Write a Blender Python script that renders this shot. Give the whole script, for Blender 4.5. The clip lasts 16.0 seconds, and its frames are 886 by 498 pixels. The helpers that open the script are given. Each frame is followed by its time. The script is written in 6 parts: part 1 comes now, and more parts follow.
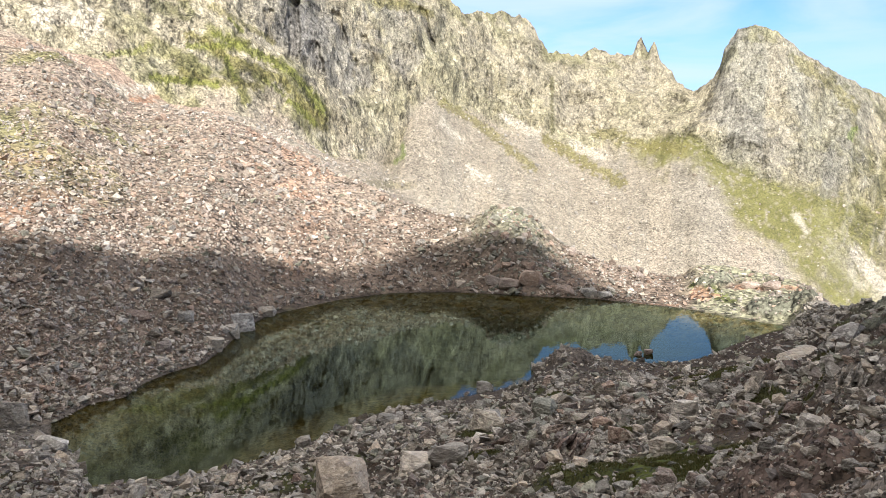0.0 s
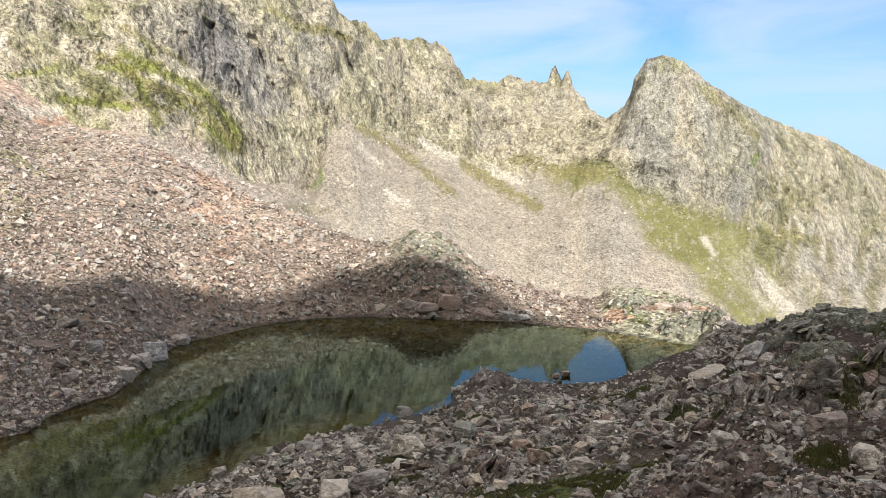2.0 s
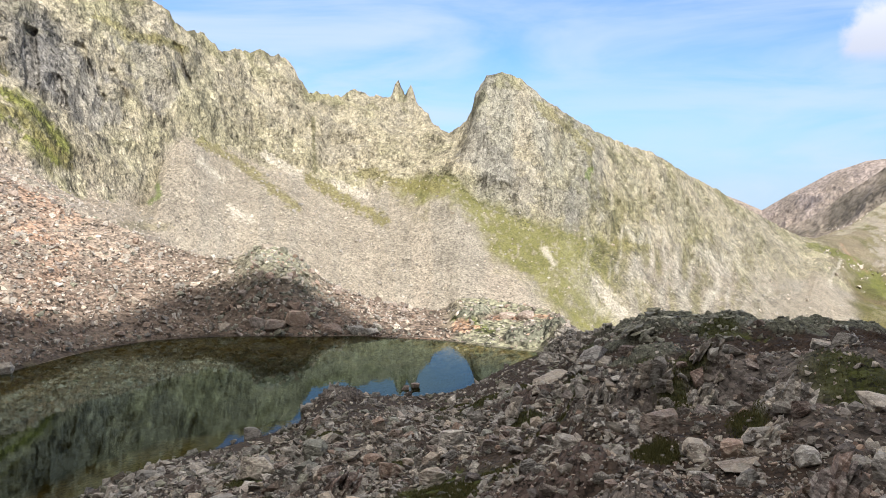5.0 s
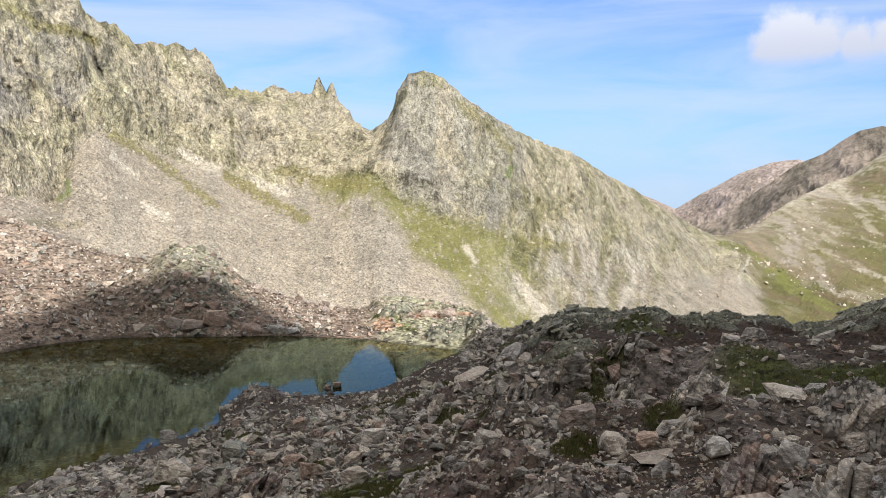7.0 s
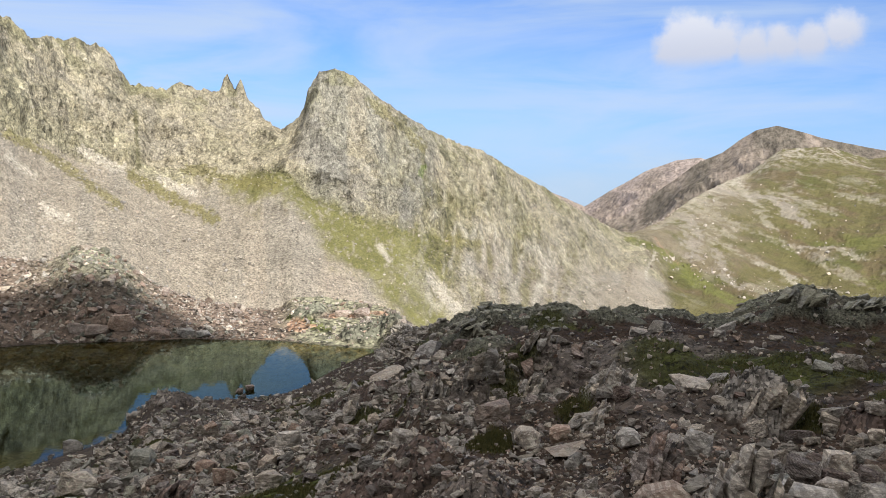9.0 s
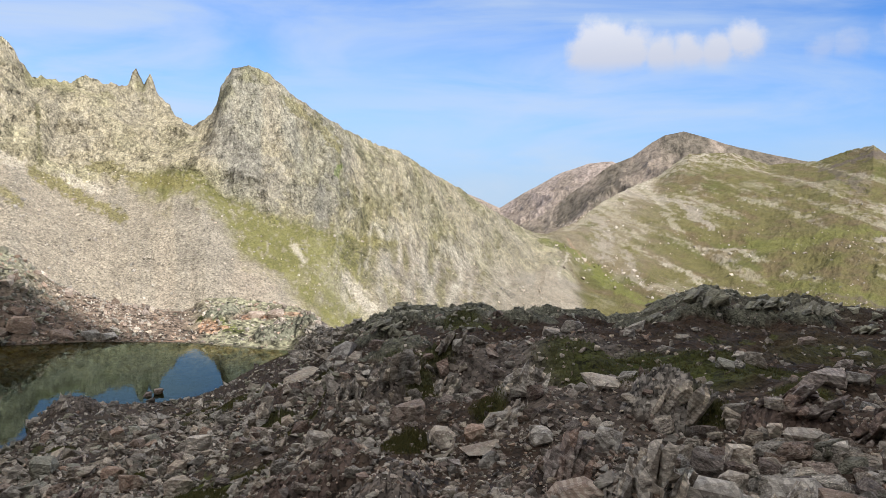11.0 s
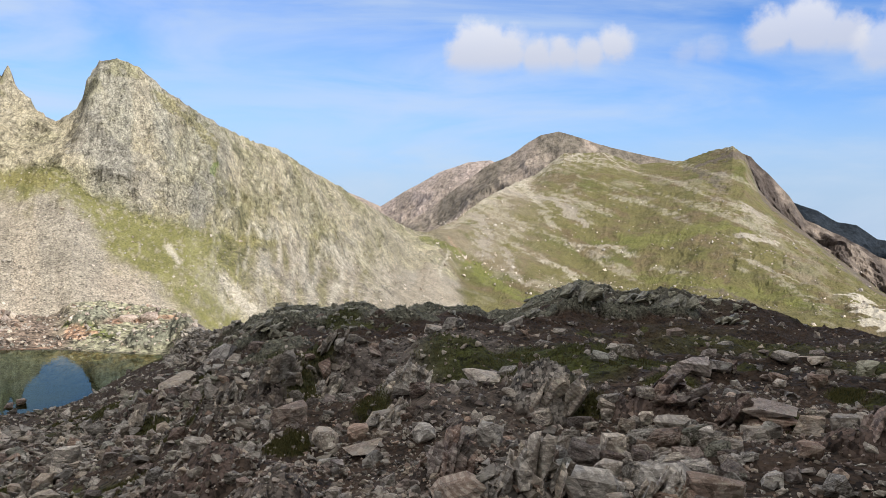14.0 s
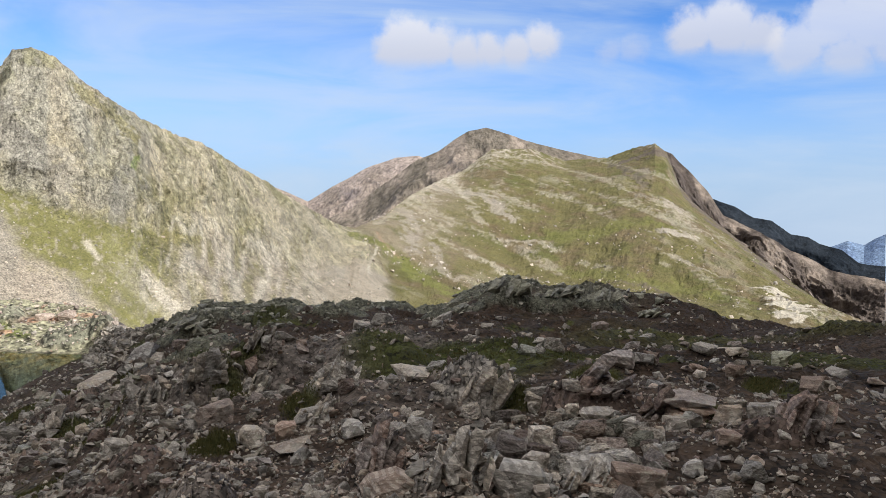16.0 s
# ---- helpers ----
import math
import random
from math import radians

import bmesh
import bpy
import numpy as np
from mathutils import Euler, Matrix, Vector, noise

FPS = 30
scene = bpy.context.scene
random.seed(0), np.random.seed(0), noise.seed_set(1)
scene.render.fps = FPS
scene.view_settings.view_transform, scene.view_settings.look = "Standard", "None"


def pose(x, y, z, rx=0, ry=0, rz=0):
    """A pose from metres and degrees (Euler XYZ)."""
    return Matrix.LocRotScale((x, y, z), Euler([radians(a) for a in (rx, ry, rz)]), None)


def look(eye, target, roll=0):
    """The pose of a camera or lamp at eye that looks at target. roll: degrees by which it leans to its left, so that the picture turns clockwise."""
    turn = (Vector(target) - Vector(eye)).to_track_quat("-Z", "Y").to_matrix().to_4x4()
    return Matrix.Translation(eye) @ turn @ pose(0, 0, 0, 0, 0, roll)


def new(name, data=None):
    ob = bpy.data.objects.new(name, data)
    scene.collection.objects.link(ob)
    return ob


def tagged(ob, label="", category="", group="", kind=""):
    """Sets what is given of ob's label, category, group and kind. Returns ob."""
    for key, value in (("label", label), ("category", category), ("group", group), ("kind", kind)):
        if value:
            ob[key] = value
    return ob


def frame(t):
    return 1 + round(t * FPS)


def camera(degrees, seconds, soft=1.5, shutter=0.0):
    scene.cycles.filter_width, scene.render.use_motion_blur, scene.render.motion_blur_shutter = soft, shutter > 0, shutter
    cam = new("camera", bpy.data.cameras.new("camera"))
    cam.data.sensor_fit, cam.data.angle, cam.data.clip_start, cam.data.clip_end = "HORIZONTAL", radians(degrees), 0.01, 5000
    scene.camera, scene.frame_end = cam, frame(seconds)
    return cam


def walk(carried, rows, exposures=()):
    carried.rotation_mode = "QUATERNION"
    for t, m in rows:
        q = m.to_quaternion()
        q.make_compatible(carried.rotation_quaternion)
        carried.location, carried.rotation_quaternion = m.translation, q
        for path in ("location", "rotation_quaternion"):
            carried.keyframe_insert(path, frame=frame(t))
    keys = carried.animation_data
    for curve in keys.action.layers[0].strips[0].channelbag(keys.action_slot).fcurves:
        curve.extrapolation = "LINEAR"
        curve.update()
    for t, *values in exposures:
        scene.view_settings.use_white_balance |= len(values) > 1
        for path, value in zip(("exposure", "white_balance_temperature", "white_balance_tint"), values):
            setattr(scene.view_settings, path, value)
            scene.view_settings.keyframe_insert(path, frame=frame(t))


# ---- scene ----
EYE = (0.0, 0.0, 12.0)          # metres; the lake's surface is z = 0
cam = camera(55.2, 16.0, soft=0.6)


def aim(yaw, pitch, roll):
    """The camera on its spot, turned left by yaw, up by pitch, and leaning by roll degrees."""
    return pose(*EYE, 90 + pitch, 0, yaw) @ pose(0, 0, 0, 0, 0, roll)


walk(cam, [
    (0, aim(21.09, -5.64, 0.28)),
    (0.5, aim(19.91, -4.94, 0.32)),
    (1, aim(18.54, -4.39, 0.39)),
    (1.5, aim(17.18, -4.13, 0.61)),
    (2, aim(15.61, -3.96, 0.34)),
    (2.5, aim(13.64, -3.95, 0.35)),
    (3, aim(12.13, -3.84, 0.33)),
    (3.5, aim(10.60, -3.58, 0.17)),
    (4, aim(8.61, -3.08, -0.03)),
    (6.5, aim(1.41, -3.11, -0.06)),
    (7, aim(0.00, -3.15, -0.01)),
    (7.5, aim(-1.53, -3.21, 0.03)),
    (8, aim(-3.00, -3.25, -0.02)),
    (8.5, aim(-4.45, -3.09, -0.03)),
    (9, aim(-5.83, -3.25, -0.38)),
    (11.5, aim(-12.91, -3.22, 0.19)),
    (12, aim(-14.28, -3.28, 0.02)),
    (12.5, aim(-15.66, -3.24, -0.00)),
    (13, aim(-17.02, -3.30, -0.21)),
    (13.5, aim(-18.39, -3.40, -0.04)),
    (14, aim(-19.53, -3.31, 0.04)),
    (14.5, aim(-20.56, -3.40, 0.09)),
    (15, aim(-21.79, -3.49, -0.00)),
    (15.5, aim(-22.98, -3.56, 0.04)),
    (16, aim(-24.37, -3.61, 0.20)),
], exposures=[(0, 0.58), (1, 0.40), (2.5, 0.41), (4, 0.39), (6.5, 0.37), (7, 0.27), (8, 0.17), (12, 0.14), (16, 0.14)])

# ---- light ----
SUN_AZ, SUN_EL = 205.0, 32.0     # degrees: behind the camera's first heading, low over the ridge at its back
sun = new("sun", bpy.data.lights.new("sun", "SUN"))
sun.data.energy, sun.data.angle, sun.data.color = 5.0, radians(0.55), (1.0, 0.95, 0.86)
sun_from = Vector((-math.sin(radians(SUN_AZ)) * math.cos(radians(SUN_EL)), math.cos(radians(SUN_AZ)) * math.cos(radians(SUN_EL)),
                   math.sin(radians(SUN_EL))))
sun.matrix_world = look(sun_from * 500, (0, 0, 0))

world = bpy.data.worlds.new("world")
scene.world = world
world.use_nodes = True


def node(tree, kind, **values):
    """A node with its settings (lower case attributes) and its inputs (by name, with _ for a space)."""
    n = tree.nodes.new(kind)
    for key, value in values.items():
        if key.startswith("in_"):
            n.inputs[key[3:].replace("_", " ")].default_value = value
        elif key.startswith("i") and key[1:].isdigit():
            n.inputs[int(key[1:])].default_value = value
        elif key == "operation":
            n.operation = value
        elif key == "blend":
            n.blend_type = value
        elif key == "data_type":
            n.data_type = value
    return n


def math_node(tree, op, a, b=0.0, clamp=False):
    n = tree.nodes.new("ShaderNodeMath")
    n.operation, n.use_clamp = op, clamp
    for k, v in enumerate((a, b)):
        if isinstance(v, (int, float)):
            n.inputs[k].default_value = v
        else:
            tree.links.new(v, n.inputs[k])
    return n.outputs[0]


def span(tree, value, lo, hi, out_lo=0.0, out_hi=1.0):
    n = tree.nodes.new("ShaderNodeMapRange")
    n.interpolation_type = "SMOOTHSTEP"
    tree.links.new(value, n.inputs["Value"])
    for k, v in zip(("From Min", "From Max", "To Min", "To Max"), (lo, hi, out_lo, out_hi)):
        n.inputs[k].default_value = v
    return n.outputs[0]


def mix_color(tree, fac, a, b, blend="MIX"):
    n = tree.nodes.new("ShaderNodeMix")
    n.data_type, n.blend_type = "RGBA", blend
    for k, v in ((0, fac), (6, a), (7, b)):
        if isinstance(v, (int, float)):
            n.inputs[k].default_value = v
        elif isinstance(v, tuple):
            n.inputs[k].default_value = (*v, 1.0) if len(v) == 3 else v
        else:
            tree.links.new(v, n.inputs[k])
    return n.outputs[2]


def noise_tex(tree, vector, scale, detail=4.0, rough=0.55, distort=0.0):
    n = tree.nodes.new("ShaderNodeTexNoise")
    n.inputs["Scale"].default_value, n.inputs["Detail"].default_value = scale, detail
    n.inputs["Roughness"].default_value, n.inputs["Distortion"].default_value = rough, distort
    tree.links.new(vector, n.inputs["Vector"])
    return n.outputs["Fac"]


def mapped(tree, vector, scale=(1, 1, 1), turn=(0, 0, 0), shift=(0, 0, 0)):
    n = tree.nodes.new("ShaderNodeMapping")
    n.inputs["Scale"].default_value, n.inputs["Location"].default_value = scale, shift
    n.inputs["Rotation"].default_value = [radians(a) for a in turn]
    tree.links.new(vector, n.inputs["Vector"])
    return n.outputs[0]


def bearing(az, el):
    return Vector((-math.sin(radians(az)) * math.cos(radians(el)), math.cos(radians(az)) * math.cos(radians(el)), math.sin(radians(el))))


def build_sky():
    tree = world.node_tree
    tree.nodes.clear()
    out, back = tree.nodes.new("ShaderNodeOutputWorld"), tree.nodes.new("ShaderNodeBackground")
    sky = tree.nodes.new("ShaderNodeTexSky")
    sky.sky_type, sky.sun_disc = "NISHITA", False
    sky.sun_elevation, sky.sun_rotation = radians(SUN_EL), radians(-SUN_AZ)
    sky.altitude, sky.air_density, sky.dust_density, sky.ozone_density = 2400, 1.0, 0.3, 3.0
    co = tree.nodes.new("ShaderNodeTexCoord").outputs["Generated"]
    # thin streaks of high cloud, drawn out along the skyline
    streak = mapped(tree, co, (1.5, 1.5, 7.5), (6, -9, 0))
    a = noise_tex(tree, streak, 1.7, 6, 0.56, 0.7)
    b = noise_tex(tree, mapped(tree, co, (2, 2, 6), (0, 7, 0), (3, 1, 0)), 0.9, 3, 0.5, 0.2)
    cirrus = math_node(tree, "MULTIPLY", span(tree, a, 0.30, 0.68), span(tree, b, 0.15, 0.55, 0.35, 1.0))
    parts = tree.nodes.new("ShaderNodeSeparateXYZ")
    tree.links.new(co, parts.inputs[0])
    # the veil of high cloud is thicker over the lake's end of the valley
    veil = span(tree, parts.outputs[0], 0.72, -0.25, 0.0, 0.18)
    cirrus = math_node(tree, "ADD", math_node(tree, "MULTIPLY", cirrus, 0.78), veil, True)
    low_haze = span(tree, parts.outputs[2], 0.17, 0.0, 0.0, 0.82)
    deep = mix_color(tree, 1.0, sky.outputs[0], (0.50, 0.78, 1.14), "MULTIPLY")
    col = mix_color(tree, low_haze, deep, HAZE)
    col = mix_color(tree, math_node(tree, "MULTIPLY", cirrus, 0.85), col, CIRRUS)
    # white glow added to the unseen upper sky, to brighten and warm the shade
    sheet = math_node(tree, "MULTIPLY", span(tree, parts.outputs[2], 0.34, 0.62), span(tree, b, 0.2, 0.6, 0.6, 1.0))
    col = mix_color(tree, sheet, col, SKY_FILL)
    # small fair-weather clouds: clumps of soft lobes, broken up at their edges
    puff = noise_tex(tree, co, 16.0, 5, 0.6)
    fine = noise_tex(tree, co, 45.0, 4, 0.6)
    ragged = math_node(tree, "ADD", math_node(tree, "MULTIPLY", math_node(tree, "SUBTRACT", puff, 0.5), 0.04),
                       math_node(tree, "MULTIPLY", math_node(tree, "SUBTRACT", fine, 0.5), 0.022))
    for clump, strength in CLOUDS:
        cover, base = None, None
        for az, el, size in clump:
            away = tree.nodes.new("ShaderNodeVectorMath")
            away.operation = "DISTANCE"
            tree.links.new(co, away.inputs[0])
            away.inputs[1].default_value = bearing(az, el)
            lobe = math_node(tree, "SUBTRACT", math.radians(size), away.outputs["Value"])
            cover = lobe if cover is None else math_node(tree, "MAXIMUM", cover, lobe)
        cover = math_node(tree, "ADD", cover, ragged)
        low = min(el - 0.55 * size for az, el, size in clump)
        under = span(tree, parts.outputs[2], math.sin(radians(low - 0.9)), math.sin(radians(low + 0.4)))
        amount = math_node(tree, "MULTIPLY", math_node(tree, "MULTIPLY", span(tree, cover, -0.012, 0.008), under), strength)
        shade = span(tree, parts.outputs[2], math.sin(radians(low)), math.sin(radians(low + 3.2)))
        tint = mix_color(tree, shade, CLOUD_LOW, CLOUD_TOP)
        col = mix_color(tree, amount, col, tint)
    tree.links.new(col, back.inputs["Color"])
    back.inputs["Strength"].default_value = 0.137
    tree.links.new(back.outputs[0], out.inputs[0])


CIRRUS, HAZE, SKY_FILL, CLOUD_TOP, CLOUD_LOW = (4.0, 4.75, 5.8), (2.85, 3.72, 5.2), (6.1, 5.8, 5.4), (5.7, 5.75, 6.1), (4.3, 4.45, 5.1)
CLOUDS = [
    ([(-22.3, 10.0, 1.55), (-23.9, 9.8, 1.25), (-20.9, 9.4, 0.9), (-25.7, 9.4, 1.0), (-27.5, 9.5, 0.95), (-29.3, 9.6, 1.0), (-30.8, 10.2, 1.1)], 0.86),
    ([(-40.6, 10.3, 1.3), (-42.6, 10.6, 1.6), (-44.6, 9.9, 1.2)], 0.8),
    ([(-46.8, 9.2, 1.5), (-48.6, 10.6, 1.7), (-50.6, 10.9, 1.9), (-49.4, 8.4, 1.2), (-52.6, 10.0, 2.0)], 0.62),
    ([(-35.3, 9.3, 0.55), (-36.8, 9.2, 0.65)], 0.35),
]
build_sky()

# ---- landforms: break lines in plan, x, y and height ----
CREST_WALL = [(-147.2, 85, 73.9), (-138.2, 124.5, 79.7), (-127.5, 151.9, 80.3), (-116.5, 172.7, 75.7), (-105.2, 189.8, 68.1), (-93.2, 217.5, 63.6),
    (-92, 224.2, 59.6), (-89.6, 235.2, 60.1), (-87.5, 243.4, 56.7), (-81.9, 258.9, 59.2), (-75.1, 267.4, 58.5), (-69.3, 274.1, 48.6), (-61.6, 282.4,
    47.6), (-56.3, 285.3, 50.9), (-51.8, 287.2, 48.9), (-45.3, 289.6, 48), (-33.8, 291.2, 44.7), (-28.5, 287, 38.1), (-24.4, 283.1, 35.1)]
CREST_PEAK = [(-24.4, 283.1, 35.1), (-17.6, 272.2, 37.9), (-15.7, 271, 41.4), (-14.6, 270.6, 46.6), (-10.9, 269.3, 52.3), (-5, 269, 52.8), (-0.7,
    271.1, 51.6), (7.3, 274.8, 45), (24.3, 291.6, 36.8), (37, 306.6, 32.5), (48.8, 322.3, 30.5), (61.8, 339.8, 24.6), (84.4, 376.6, 17.7), (92.7,
    388.8, 13.5), (108.3, 412.5, 8.1), (125.7, 438.7, 1.9), (148.1, 471.4, -5.9)]
CREST_HILL = [(146.1, 478.2, -9.9), (170.1, 508.3, -9), (205.2, 551.8, -2.5), (248.1, 605, 12.5), (345.8, 717.9, 34.9), (389.7, 745.1, 57.3), (439.5,
    753.7, 59.6), (481, 754.8, 48.4), (519.8, 734.7, 51.4), (540.4, 719.7, 61.1), (544.4, 688.4, 64.2), (545.5, 672.1, 53.9), (546.3, 652.9, 21.7),
    (542.8, 630.7, 6.6), (535.5, 595.6, -8.3), (525.9, 556.7, -22.7), (517.7, 528.5, -33.3), (496.8, 466.6, -51.8), (481.1, 426.5, -61.6), (464.1,
    388.6, -67.4), (449.6, 359.9, -70.3), (433, 250, -94.3)]
CLIFF_FOOT = [(-128.2, 74, 35.4), (-110.5, 98.5, 31.6), (-100.6, 111.2, 27.5), (-94.7, 117.7, 21), (-88.9, 125.4, 20.4), (-85.2, 141.6, 17.5), (-86.3,
    161.8, 12.8), (-87.9, 187.4, 12.1), (-87.9, 191.2, 8.4), (-87.6, 201.7, 22.8), (-86.4, 213.8, 30.1), (-84.4, 225.3, 29.4), (-78.6, 242.6, 24),
    (-65.2, 250.7, 21.2), (-55.7, 255.7, 15.8), (-43.8, 258.3, 15.9), (-31.8, 260, 19.3), (-21.8, 254.6, 20.9), (-10.6, 245.7, 11.3), (2.4, 243.3,
    5.7), (15.7, 247.8, 3.9), (34.4, 264.1, -1.1), (58.1, 293, -10.5), (89.3, 334.7, -17.2), (131.6, 392.2, -21.1)]
HILL_MID = [(134.1, 410, -23.6), (169.4, 437.8, -30), (213.8, 458.8, -33.2), (260.1, 472.8, -39.5), (292.1, 456.7, -41.1), (314.6, 427.8, -41), (334,
    398.7, -45.7), (337.9, 356.3, -49.2), (337.7, 316.5, -51.5), (334.4, 279.6, -54.2), (363.7, 210, -77.3)]
MORAINE = [(-112.6, 65, 30.3), (-97.1, 86.4, 27), (-91.2, 90.3, 26.5), (-82.8, 94.6, 19.9), (-68.5, 96.5, 18), (-57.6, 95.7, 13.4), (-50.3, 94.2,
    10.6), (-42.3, 91.9, 8.3), (-35.6, 91.5, 6.2), (-31.9, 90.9, 5.7), (-29, 90.3, 6.5), (-26.9, 89.7, 6.6), (-24.1, 88.9, 5.8), (-21.1, 89.6, 3.7),
    (-16.8, 89.7, 1.8), (-12.5, 89.1, 1.1), (-8, 89.6, 0.9), (-6.6, 89, 2), (-4.1, 87.3, 2.2), (-1.4, 83.9, 1.9), (1, 81, 2.1), (3.3, 78.7, 1.7),
    (3.9, 78.1, 1.3), (6.5, 77.7, 0.6)]
SPUR_BROW = [(3.4, 54.3, 2.8), (4.2, 48, 4.4), (4.8, 43.8, 5.5), (5.4, 39.5, 6.5), (6.3, 36.6, 7), (7.3, 36.7, 6.9), (8.3, 36.8, 7.1), (9.2, 36.9,
    7.2), (10.2, 37.3, 6.8), (12, 37.9, 6.9), (14, 39.2, 6.5), (16.6, 40.8, 6.1), (17.1, 40.8, 5.9), (18.7, 40.8, 6.1), (20.3, 40.7, 6.6), (21.6,
    40.6, 7.1), (22.2, 39.1, 7.3), (22.7, 37.6, 7.1), (23.2, 35.8, 7), (24.9, 34.8, 7.1), (26.6, 34.7, 6.5), (28.9, 34.5, 6.1), (33, 34.8, 5), (37,
    34.7, 4.4), (41, 34.3, 4), (43.3, 33.9, 3.8), (52, 30, 2.5)]
SHORE_NEAR = [(-26.8, 26.6), (-23.4, 23.7), (-21.3, 25.2), (-19.6, 27.2), (-18.7, 29.8), (-18.2, 31.8), (-17.8, 35.4), (-16.6, 38.1), (-14.9, 40.1),
    (-13.3, 42.7), (-12.2, 45.5), (-12.8, 49.3), (-12.6, 53.2), (-10.5, 53), (-8.6, 52.3), (-6.5, 52.3), (-4.6, 53.4), (-3.4, 55.3), (-1.9, 59.9),
    (-0.1, 64.4), (1.6, 68.4)]
SHORE_FAR = [(-30.6, 29.4), (-31.4, 32.4), (-30.6, 33.9), (-31.6, 36.5), (-31.8, 38.9), (-31.5, 41.6), (-33.1, 46.1), (-35.4, 51.4), (-37, 57),
    (-36.6, 60.6), (-35.7, 66.8), (-32.6, 72.2), (-27.9, 74.9), (-23.5, 75.2), (-19.2, 75.2), (-15.1, 75.8), (-12, 75.1), (-7, 73.9), (-2.3, 70.6),
    (-0.2, 69.2), (1.6, 68.4)]

RIDGE_BROWN = [(715.9, 3118.9, 43.6), (845.4, 3086.3, -12.4), (955.8, 3053.9, 55.4), (1055.8, 3020.8, 112.9), (1155, 2984.3, 151.5), (1233.6, 2952.7,
    160.4), (1311.6, 2918.9, 131.2)]
RIDGE_SUMMIT = [(410.1, 1442.8, -36.9), (466.6, 1425.6, -12.1), (522.8, 1405.9, 32.7), (578.2, 1384.1, 75.6), (610.2, 1370.3, 89.6), (632.7, 1360,
    107.5), (659.6, 1347.2, 125.4), (686.1, 1333.9, 130.3), (721.1, 1315.3, 119.4), (764.1, 1290.8, 102.6), (814.1, 1259.9, 87.7), (846.5, 1238.3,
    79.7), (885.7, 1210.6, 72.6), (916.1, 1187.7, 67.6)]
RIDGE_SPUR = [(677, 867, 72.5), (698.5, 849.8, 64.5), (717, 834.2, 39.9), (732.5, 820.6, 15.4), (745.3, 809.1, -12.3), (759.8, 795.4, -21.1), (773.9,
    781.7, -29), (787.7, 767.9, -40.3), (801, 753.9, -54.2), (818.1, 735.3, -64.2), (830.5, 721.3, -74.3), (842.3, 707.5, -78.2), (867.7, 676.1,
    -86.2)]
RIDGE_DARK = [(1234.6, 1444.3, 27.5), (1280.9, 1403.3, -0), (1303.6, 1382.3, -9.4), (1322.6, 1364.1, -25.9), (1332.3, 1354.6, -32.8), (1355.9, 1331,
    -38.3), (1382.9, 1302.9, -65.9), (1405, 1279, -71), (1419.5, 1262.9, -84.5), (1447.3, 1231, -96), (1467.6, 1206.7, -120.1), (1477.3, 1194.8,
    -122.9), (1498, 1168.7, -123.8)]
RIDGE_BLUE = [(3181.5, 2892.7, -268.3), (3244.3, 2822.1, -218.1), (3289.8, 2769, -190.1), (3334.5, 2715, -206.3), (3359.8, 2683.6, -176.9), (3387.5,
    2648.6, -155.4)]


# ---- numeric noise ----


def lattice(ix, iy, iz, seed):
    h = (ix * 374761393 + iy * 668265263 + iz * 2147483647 + seed * 1274126177) & 0x7FFFFFFF
    h = ((h ^ (h >> 13)) * 1274126177) & 0x7FFFFFFF
    return ((h ^ (h >> 16)) & 0xFFFF) / 32767.5 - 1.0


def value_noise(x, y, z, seed=0):
    """Smooth noise from -1 to 1."""
    fx, fy, fz = np.floor(x), np.floor(y), np.floor(z)
    ix, iy, iz = fx.astype(np.int64), fy.astype(np.int64), fz.astype(np.int64)
    u, v, w = x - fx, y - fy, z - fz
    u, v, w = u * u * (3 - 2 * u), v * v * (3 - 2 * v), w * w * (3 - 2 * w)
    total = 0.0
    for dx, ux in ((0, 1 - u), (1, u)):
        for dy, vy in ((0, 1 - v), (1, v)):
            for dz, wz in ((0, 1 - w), (1, w)):
                total = total + ux * vy * wz * lattice(ix + dx, iy + dy, iz + dz, seed)
    return total


def fbm(x, y, z, octaves=4, seed=0, ridged=False):
    total, amp, norm, f = 0.0, 1.0, 0.0, 1.0
    for k in range(octaves):
        n = value_noise(x * f + 17.3 * k, y * f - 9.1 * k, z * f + 3.7 * k, seed + k)
        total = total + amp * (1 - 2 * np.abs(n) if ridged else n)
        norm, amp, f = norm + amp, amp * 0.52, f * 2.03
    return total / norm


def smooth(a, b, x):
    t = np.clip((x - a) / (b - a), 0, 1)
    return t * t * (3 - 2 * t)


# ---- materials ----
def material(name):
    m = bpy.data.materials.new(name)
    m.use_nodes = True
    m.node_tree.nodes.clear()
    tree = m.node_tree
    out = tree.nodes.new("ShaderNodeOutputMaterial")
    bsdf = tree.nodes.new("ShaderNodeBsdfPrincipled")
    tree.links.new(bsdf.outputs[0], out.inputs[0])
    return m, tree, bsdf


def bump(tree, bsdf, height, strength, distance):
    n = tree.nodes.new("ShaderNodeBump")
    n.inputs["Strength"].default_value, n.inputs["Distance"].default_value = strength, distance
    tree.links.new(height, n.inputs["Height"])
    tree.links.new(n.outputs[0], bsdf.inputs["Normal"])


